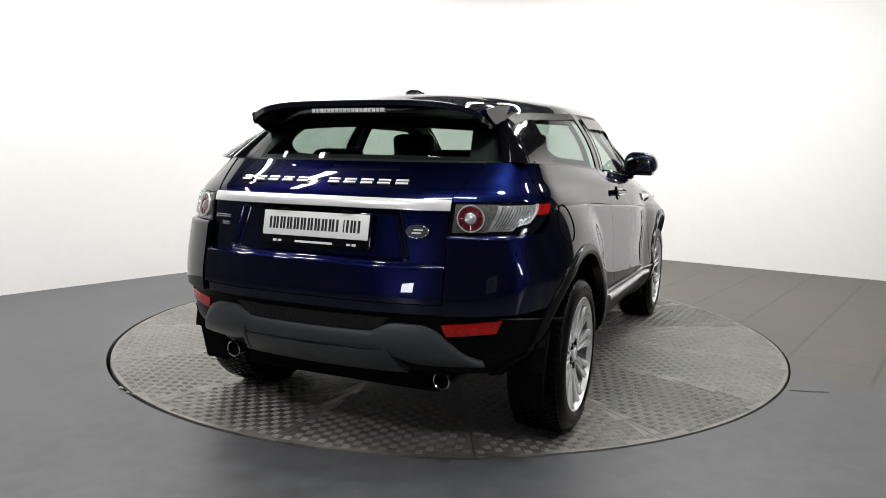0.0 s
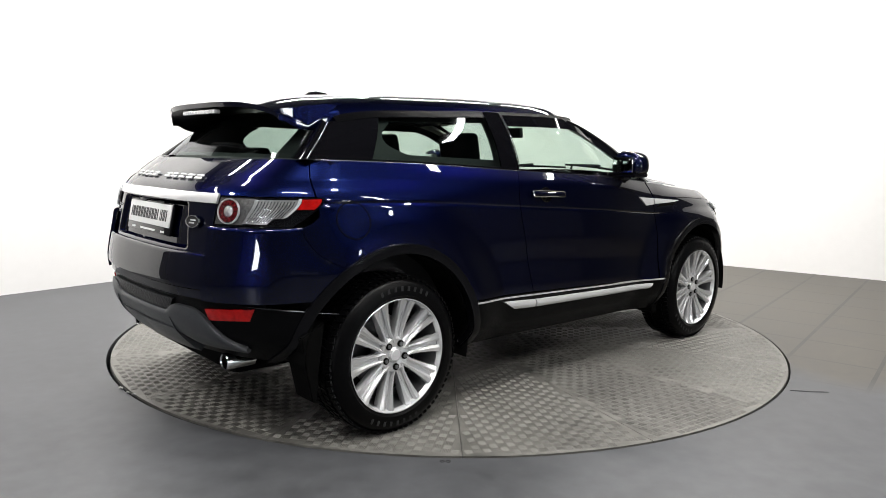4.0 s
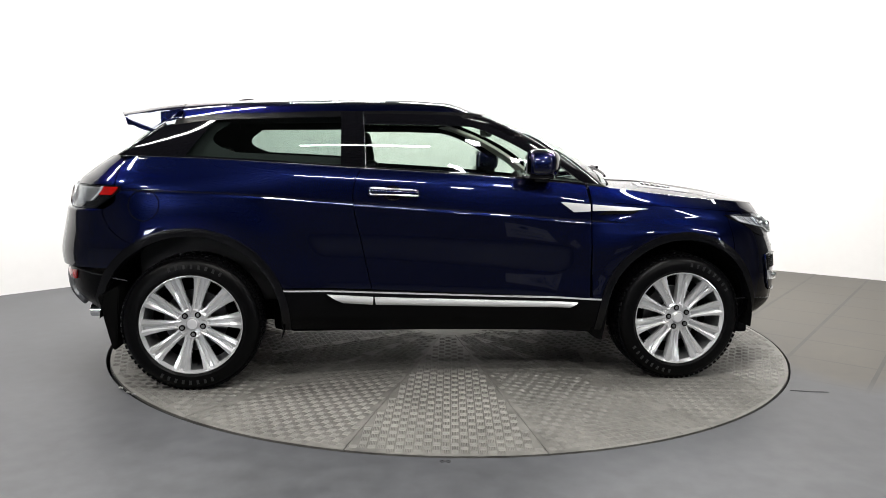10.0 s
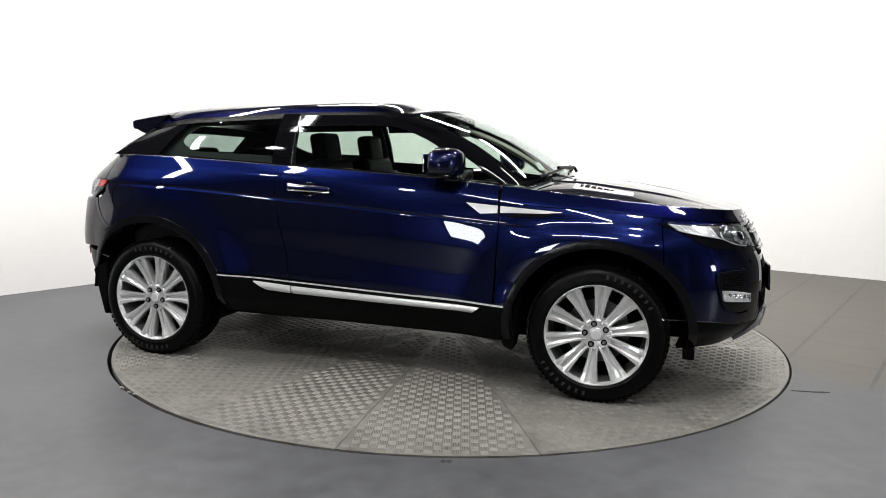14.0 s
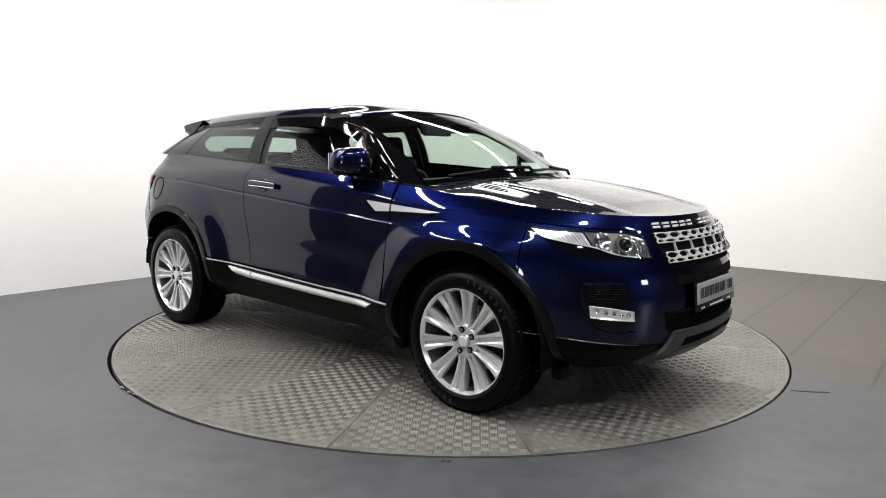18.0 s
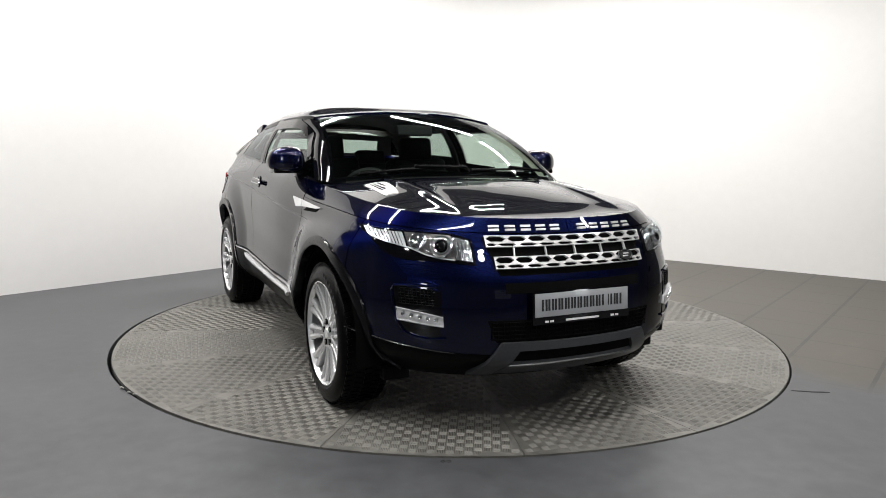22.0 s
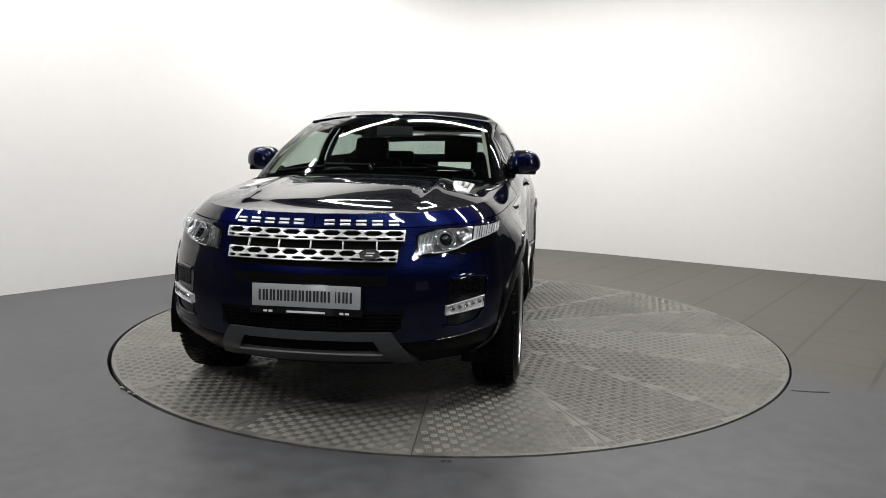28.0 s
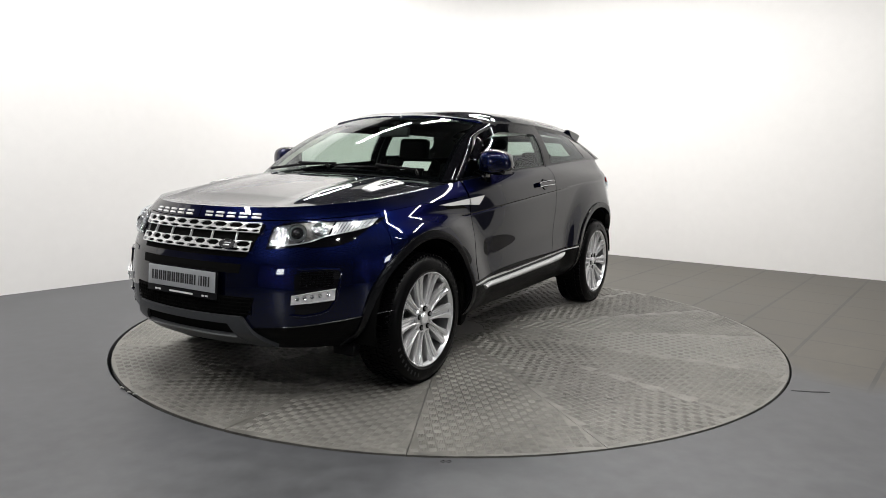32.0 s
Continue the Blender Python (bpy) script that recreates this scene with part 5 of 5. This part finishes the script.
# mirrors
for sg in (1, -1):
    mir = new("door_mirror")
    mir.parent = car
    tagged(mir, "navy door mirror on a black stalk")
    bm = bmesh.new()
    bmesh.ops.create_uvsphere(bm, u_segments=32, v_segments=20, radius=1.0)
    for vtx in bm.verts:
        x, y, z = vtx.co
        e = .58
        x, y, z = (math.copysign(abs(q) ** e, q) for q in (x, y, z))
        if x < 0:
            x *= .5
        y *= 1 - .16 * max(z, 0)
        if z < 0:
            z *= .88
        vtx.co = (x * .122 * (1 - .32 * max(y, 0)), y * .110, z * .084 * (1 - .22 * max(y, 0)))
    bmesh.ops.transform(bm, matrix=pose(.490, .889, 1.202, 0, 0, 9), verts=bm.verts)
    for vtx in bm.verts:
        vtx.co.y *= sg
    part("mirror_shell", bm, M_PAINT, mir)
    bm = bmesh.new()
    box(bm, .498, .872 * sg, 1.142, .135, .205, .030, bevel=.013, seg=3)
    box(bm, .53, .80 * sg, 1.125, .085, .09, .045, bevel=.014, seg=3)
    part("mirror_base", bm, M_BLACK_GLOSS, mir, "gloss black mirror foot")
    bm = bmesh.new()
    box(bm, 0, 0, 0, .010, .150, .092, bevel=.004, seg=2)
    bmesh.ops.transform(bm, matrix=pose(.4265, .886 * sg, 1.204, 0, 0, 9 * sg), verts=bm.verts)
    part("mirror_glass", bm, mat("mirror_silver", (0.85, 0.87, 0.88), 0.02, 1.0) if sg > 0 else bpy.data.materials["mirror_silver"], mir, "mirror glass")
# mud flaps behind the wheels
FLAPS = (([(-1.69, .56), (-1.80, .50), (-1.775, .36), (-1.742, .215), (-1.722, .213), (-1.712, .34)], "black rubber rear mud flap"),
         ([(.925, .50), (.80, .46), (.815, .31), (.85, .24), (.895, .222), (.91, .30)], "black rubber front mud flap"))
for prof, words in FLAPS:
    for sg in (1, -1):
        bm = bmesh.new()
        a = [bm.verts.new((x, .745 * sg, z)) for x, z in prof]
        b = [bm.verts.new((x, (.895 if z > .4 else .882) * sg, z)) for x, z in prof]
        bm.faces.new(a)
        bm.faces.new(b[::-1])
        for i in range(len(prof)):
            bm.faces.new((a[i - 1], a[i], b[i], b[i - 1]))
        bmesh.ops.recalc_face_normals(bm, faces=bm.faces)
        bmesh.ops.bevel(bm, geom=list(bm.edges), offset=.005, segments=2, affect="EDGES")
        part("mud_flap", bm, M_DARK, car, words)
# small air dams ahead of the front wheels
for sg in (1, -1):
    bm = bmesh.new()
    box(bm, 1.785, .72 * sg, .262, .06, .13, .06, bevel=.012)
    part("air_dam", bm, M_PLASTIC, car, "small black rubber air dam")
# wind deflectors over the door windows
both("wind_deflector", cab_band(-.43, .58, lambda x: np.minimum(edge(x) - 0.072, a_line(np.clip(x, .1, .8)) - np.where(x > .1, .034, -.3)), lambda x: np.minimum(edge(x) - 0.012, np.where(x > .1, a_line(np.clip(x, .1, .8)) + .008, 9)), 40, 5, .018, .006), M_PILLAR, None, "dark wind deflector")
# bonnet vents, wipers, roof aerial
def hood_z(x, y):
    e = skin(np.array([x / X0 if x <= X0 else 1 + math.asin(min((x - X0) / .55, 1)) / (math.pi / 2)]), np.array([7.0]))[0]
    r = min(abs(y) / max(e[1], 1e-6), 1)
    return float(e[2] + (hood_c(x) - e[2]) * min(max((2.06 - x) / .25, 0), 1) ** .7 * (1 - r ** 2.4)) + .007 * math.exp(-((abs(y) - .46) / .03) ** 2) * min(max((1.95 - x) / .3, 0), 1) - float(valley(x, y))


for sg in (1, -1):
    def over(x, y, up):
        return (x, y * sg, hood_z(x, y) + up)
    vent = new("bonnet_vent")
    vent.parent = car
    tagged(vent, "silver-framed bonnet vent with dark slats")
    def vent_sheet(x0, x1, y0, y1, up, n=10, m=6):
        return np.array([[over(x0 + (x1 - x0) * i / (n - 1), (y0 + (y1 - y0) * j / (m - 1)) + .05 * (i / (n - 1)) ** 2 * (1 - j / (m - 1)), up + .004 * math.sin(math.pi * j / (m - 1))) for j in range(m)] for i in range(n)])
    P = vent_sheet(1.16, 1.47, .525, .64, .004)
    N = np.zeros_like(P)
    N[..., 2] = 1
    sheet("vent_frame", flanged(P, N, .01), M_SILVER, 1, vent, "bright silver frame")
    sheet("vent_well", vent_sheet(1.19, 1.37, .548, .622, .0065), M_DARK, 1, vent)
    for k in range(5):
        bm = bmesh.new()
        x = 1.21 + .034 * k
        tube(bm, [over(x, .552 + .01 * k * .4, .0085), over(x + .004, .585, .0085), over(x, .618, .0085)], .004, 6)
        part("vent_slat", bm, M_SILVER, vent)
bm = bmesh.new()
n = 21
P = np.zeros((n, 4, 3))
for i, u in enumerate(np.linspace(-.9, .9, n)):
    xw, yw, zw = WS_LO(1 - abs(u))
    for j, w in enumerate(np.linspace(0, 1, 4)):
        P[i, j] = (xw + .06 * w - .01, math.copysign(yw, u), zw + .004 - .02 * w)
sheet("cowl_panel", P, M_DARK, 1, None, "black plastic scuttle panel")
for y0, y1 in ((-.60, .02), (.05, .62)):
    wip = new("wiper")
    wip.parent = car
    tagged(wip, "black windscreen wiper")
    bm = bmesh.new()
    def on_ws(y, w, up):
        u = 1 - min(abs(y) / .745, 1)
        a, b = np.array(WS_LO(u)), np.array(WS_HI(u))
        p = a * (1 - w) + b * w
        return (p[0] + up * .6, y, p[2] + up)
    tube(bm, [on_ws(y0 + (y1 - y0) * q, .035 + .055 * q, .024) for q in np.linspace(0, 1, 12)], .008, 6)
    part("wiper_blade", bm, M_PLASTIC, wip)
    bm = bmesh.new()
    tube(bm, [on_ws(y1, .0, .03), on_ws(y1 - .02, .03, .045), on_ws((y0 + y1) / 2, .07, .036)], .010, 6)
    part("wiper_arm", bm, M_PLASTIC, wip)
bm = bmesh.new()
bmesh.ops.create_uvsphere(bm, u_segments=24, v_segments=12, radius=1.0, matrix=pose(-1.15, 0, 1.545) @ Matrix.Diagonal((.085, .045, .032, 1)))
part("roof_aerial", bm, M_BLACK_GLOSS, car, "small black roof aerial fin")
# paper notice behind the windscreen
PAPER_AT = pose(.812, 0, 1.148, 0, -38, 0)
bm = bmesh.new()
box(bm, 0, .472, .034, .0015, .205, .068)
bmesh.ops.transform(bm, matrix=PAPER_AT, verts=bm.verts)
paper = part("windscreen_paper", bm, M_PAPER, car, "white paper notice behind the windscreen")

# ---- the cabin ----
def extrude_y(name, prof, y0, y1, material, parent, label="", bevel=0.0):
    bm = bmesh.new()
    a = [bm.verts.new((x, y0, z)) for x, z in prof]
    b = [bm.verts.new((x, y1, z)) for x, z in prof]
    bm.faces.new(a)
    bm.faces.new(b[::-1])
    for i in range(len(prof)):
        j = (i + 1) % len(prof)
        bm.faces.new((a[i], b[i], b[j], a[j]))
    if bevel:
        bmesh.ops.bevel(bm, geom=list(bm.edges), offset=bevel, segments=3, affect="EDGES")
    return part(name, bm, material, parent, label)


bm = bmesh.new()
box(bm, -.42, 0, .45, 2.38, 1.42, .02)
for sg in (1, -1):
    box(bm, -.47, .715 * sg, .76, 2.28, .03, .60)
box(bm, -1.62, 0, .78, .03, 1.40, .66)
box(bm, .80, 0, .70, .03, 1.36, .56)
part("cabin_tub", bm, M_TRIM, car)
P = np.zeros((30, 15, 3))
for i, x in enumerate(np.linspace(-1.40, .24, 30)):
    for j, w in enumerate(np.linspace(-1, 1, 15)):
        ye, ze = float(edge_y(x)) - .03, float(edge_z(x)) - .012
        P[i, j] = (x, ye * w, ze + (float(roof_c(x)) - .035 - ze) * max(1 - abs(w) ** 4, 0) ** .6)
sheet("headliner", P, M_TRIM, 1)
dash = extrude_y("dashboard", [(.90, 1.075), (.80, 1.08), (.66, 1.06), (.58, 1.0), (.60, .86), (.66, .70), (.90, .66)], -.66, .66, M_TRIM, car, "black soft dashboard", .02)
extrude_y("instrument_hood", [(.80, 1.10), (.66, 1.115), (.56, 1.075), (.57, 1.03), (.78, 1.04)], -.55, -.20, M_TRIM, dash, "", .015)
extrude_y("centre_console", [(.62, .92), (.50, .80), (-.30, .72), (-.30, .50), (.62, .50)], -.13, .13, M_TRIM, car, "dark centre console", .02)
bm = bmesh.new()
wm = pose(.43, -.36, .985, 0, -66, 0)
tube(bm, [wm @ Vector((.178 * math.cos(a), .178 * math.sin(a), 0)) for a in np.linspace(0, 2 * math.pi, 49)], .015, 8)
for a in (0.0, 180.0, 270.0):
    c, s = math.cos(radians(a + 90)), math.sin(radians(a + 90))
    tube(bm, [wm @ Vector((.05 * c, .05 * s, -.01)), wm @ Vector((.17 * c, .17 * s, 0))], .013, 6)
bmesh.ops.create_uvsphere(bm, u_segments=20, v_segments=10, radius=.062, matrix=wm @ Matrix.Diagonal((1, 1, .4, 1)))
part("steering_wheel", bm, M_TRIM, car, "black three-spoke steering wheel")


def cushion(bm, m, sx, sy, sz, r=.045):
    vs = box(bm, 0, 0, 0, sx, sy, sz, bevel=r, seg=4)
    bmesh.ops.transform(bm, matrix=m, verts=vs)


for y in (-.36, .36):
    seat = new("front_seat")
    seat.parent = car
    tagged(seat, "dark leather front seat")
    bm = bmesh.new()
    cushion(bm, pose(-.08, y, .62, 0, -6, 0), .52, .50, .15)
    part("seat_cushion", bm, M_SEAT, seat)
    bm = bmesh.new()
    cushion(bm, pose(-.36, y, .92, 0, -14, 0), .14, .48, .58)
    for q in (-.2, .2):
        cushion(bm, pose(-.32, y + q, .88, 0, -14, 0), .14, .09, .48, .03)
    part("backrest", bm, M_SEAT, seat)
    bm = bmesh.new()
    cushion(bm, pose(-.435, y, 1.275, 0, -10, 0), .10, .26, .19, .04)
    part("headrest", bm, M_SEAT, seat)
    bm = bmesh.new()
    for q in (-.06, .06):
        tube(bm, [(-.43, y + q, 1.14), (-.435, y + q, 1.22)], .007, 6)
    part("headrest_post", bm, M_SATIN, seat)
bench = new("rear_bench")
bench.parent = car
tagged(bench, "dark leather rear bench seat")
bm = bmesh.new()
cushion(bm, pose(-.98, 0, .60, 0, -8, 0), .50, 1.20, .16)
part("seat_cushion", bm, M_SEAT, bench)
for y in (-.33, .33):
    bm = bmesh.new()
    cushion(bm, pose(-1.25, y, .88, 0, -18, 0), .15, .60, .56)
    part("backrest", bm, M_SEAT, bench)
    bm = bmesh.new()
    cushion(bm, pose(-1.36, y, 1.20, 0, -12, 0), .10, .27, .14, .04)
    part("headrest", bm, M_SEAT, bench)
bm = bmesh.new()
cushion(bm, pose(-1.56, 0, 1.13), .38, 1.26, .03, .01)
part("parcel_shelf", bm, M_TRIM, car)
bm = bmesh.new()
cushion(bm, pose(.36, 0, 1.40, 0, -8, 0), .035, .25, .07, .012)
tube(bm, [(.36, 0, 1.42), (.31, 0, 1.468)], .014, 8)
box(bm, .285, 0, 1.468, .07, .13, .035, bevel=.012)
part("cabin_mirror", bm, M_TRIM, car, "black interior rear-view mirror")
for sg in (1, -1):
    P = cab_quad((-.545, 1.14), (-.44, 1.14), (-.545, 1.46), (-.46, 1.462), 4, 10, -0.05, .01)
    sheet("inner_pillar_trim", P, M_TRIM, sg)
    # lining round the rear quarter opening: rounded behind, a ledge below, a rail above
    n, m = 10, 16
    P = np.zeros((n, m, 3))
    for j, w in enumerate(np.linspace(0, 1, m)):
        z = 1.205 + .235 * w
        k = min(max((z - 1.24) / .15, 0), 1)
        front = -1.24 + .14 * (k * 2 - 1) ** 2 * (1 if k < .5 else .55)
        for i, a in enumerate(np.linspace(0, 1, n)):
            x = (-1.66 + .20 * w) * (1 - a) + front * a
            P[i, j] = cabin(x, min(z, float(edge_z(x)) - .01), -.04)
    sheet("inner_rear_trim", P, M_TRIM, sg)
    sheet("inner_ledge", cab_quad((-1.30, 1.12), (-.50, 1.10), (-1.30, 1.252), (-.50, 1.222), 12, 4, -.045, .02), M_TRIM, sg)
    sheet("inner_rail", cab_quad((-1.30, 1.398), (-.50, 1.418), (-1.30, 1.44), (-.50, 1.47), 12, 4, -.045, .02), M_TRIM, sg)
# printed lines on the paper notice
for k, (y0, y1) in enumerate(((.385, .46), (.39, .45), (.48, .55), (.49, .54))):
    bm = bmesh.new()
    box(bm, 0, (y0 + y1) / 2, .014 + .014 * (k % 2), .001, y1 - y0, .004)
    bmesh.ops.transform(bm, matrix=PAPER_AT, verts=bm.verts)
    part("printed_line", bm, M_PAPER_INK, paper)

# ---- what the bodywork mirrors: the dim workshop behind the tripod ----
M_SIGN = mat("sign_face", (0.38, 0.39, 0.41), 0.4, vary=0.03)
M_SIGN_INK = mat("sign_ink", (0.02, 0.025, 0.05), 0.5)
sign = thing("wall_sign", "pale rectangular sign board with dark capital letters", "sign", m=pose(3.9, -8.98, 1.15, 90, 0, 180))
bm = bmesh.new()
box(bm, 0, 0, .012, 1.5, 1.0, .024, bevel=.006)
part("board", bm, M_SIGN, sign)
for k, word in enumerate(("CUSTOMER", "PARKING")):
    c = bpy.data.curves.new("sign_word", "FONT")
    c.body, c.size, c.extrude, c.align_x = word, .22, .002, "CENTER"
    c.materials.append(M_SIGN_INK)
    o = new("sign_word", c)
    o.parent = sign
    o.matrix_basis = pose(0, -.02 - .24 * k, .027)
bm = bmesh.new()
bmesh.ops.create_cone(bm, cap_ends=True, segments=32, radius1=.14, radius2=.14, depth=.004, matrix=pose(0, .30, .027) @ Matrix.Diagonal((1.2, .6, 1, 1)))
part("sign_emblem", bm, M_SIGN_INK, sign)
# ribs of the sheet metal ceiling
bm = bmesh.new()
for k in range(56):
    box(bm, 0, -9.5 + .3 * k, CEIL - .025, 18, .05, .05)
tagged(part("ceiling_rib", bm, M_CEIL, None), "ribbed underside of the dark sheet ceiling", "ceiling", kind="structure")
# two bright frosted daylight windows
M_WINDOW = mat("frosted_daylight", (0.8, 0.8, 0.8), 0.4, emit=(0.95, 0.98, 1.0), strength=27.0)
for m in (pose(-3.5, -8.97, 1.75, 90, 0, 180), pose(7.965, -5.60, 1.75, 90, 0, -98)):
    win = thing("workshop_window", "bright frosted window in a dark frame", "window", "workshop windows", m=m)
    bm = bmesh.new()
    box(bm, 0, 0, 0, .85, .95, .02, bevel=.004)
    part("pane", bm, M_WINDOW, win)
    bm = bmesh.new()
    for x, y, sx, sy in ((0, .505, .97, .06), (0, -.505, .97, .06), (.455, 0, .06, .95), (-.455, 0, .06, .95)):
        box(bm, x, y, 0, sx, sy, .05, bevel=.006)
    part("window_frame", bm, M_BLACK_GLOSS, win)
# flakes of floor paint lifted at the turntable's rim
rng = random.Random(5)
M_FLAKE = mat("paint_flake", (0.30, 0.30, 0.29), 0.6, vary=0.1)
for k, (x, y) in enumerate(((-1.728, -1.465), (-1.662, -1.533), (-1.618, -1.556))):
    bm = bmesh.new()
    n = 7
    ring = []
    for i in range(n):
        a, r = 2 * math.pi * i / n, rng.uniform(.008, .018)
        ring.append(bm.verts.new((r * 1.8 * math.cos(a), r * .6 * math.sin(a), .004 + .006 * (math.cos(a) > .3))))
    top = bm.faces.new(ring)
    low = bmesh.ops.extrude_face_region(bm, geom=[top])
    bmesh.ops.translate(bm, vec=(0, 0, -.005), verts=[q for q in low["geom"] if isinstance(q, bmesh.types.BMVert)])
    ob = part("paint_flake", bm, M_FLAKE, None)
    ob.matrix_world = pose(x, y, -.003, 0, 0, math.degrees(math.atan2(y, x)) + 90)
    tagged(ob, "small flake of pale floor paint lifted beside the turntable", "paint flake", "paint flakes")

M_SCUFF = mat("dark_scuff", (0.035, 0.035, 0.037), 0.7, vary=0.2)
bm = bmesh.new()
pts = [(-.14, 0), (-.06, .010), (.02, .004), (.10, .012), (.15, .006), (.09, -.002), (.01, -.008), (-.07, -.002)]
face = bm.faces.new([bm.verts.new((x, y, 0)) for x, y in pts])
low = bmesh.ops.extrude_face_region(bm, geom=[face])
bmesh.ops.translate(bm, vec=(0, 0, -.003), verts=[q for q in low["geom"] if isinstance(q, bmesh.types.BMVert)])
scuff = part("floor_scuff", bm, M_SCUFF, None)
scuff.matrix_world = pose(1.97, -1.315, -.001, 0, 0, -6) @ Matrix.Diagonal((.7, .8, 1, 1))
tagged(scuff, "dark ragged scuff in the grey floor paint", "scuff")
mark = thing("floor_mark", "two small dark painted rings beside the turntable", "floor mark", m=pose(-.005, -2.285, -.0035))
for x in (-.012, .012):
    v, f = lathe([(.006, 0), (.006, .002), (.011, .002), (.011, 0)], 24, "z")
    mesh_ob("ring", [(a + x, b, c) for a, b, c in v], f, M_SCUFF, mark)


def motions():
    rows_c, rows_t = [], []
    for i in range(0, 65):
        t = i * 0.5
        a = -27.987 - 5.8582 * (t - 16) + 0.003505 * (t - 16) ** 2
        m = pose(0, 0, 0, 0, 0, a)
        rows_t.append((t, m))
        rows_c.append((t, m @ pose(-0.1826, -0.3737, 0)))
    walk(car, rows_c)
    walk(turntable, rows_t)


motions()
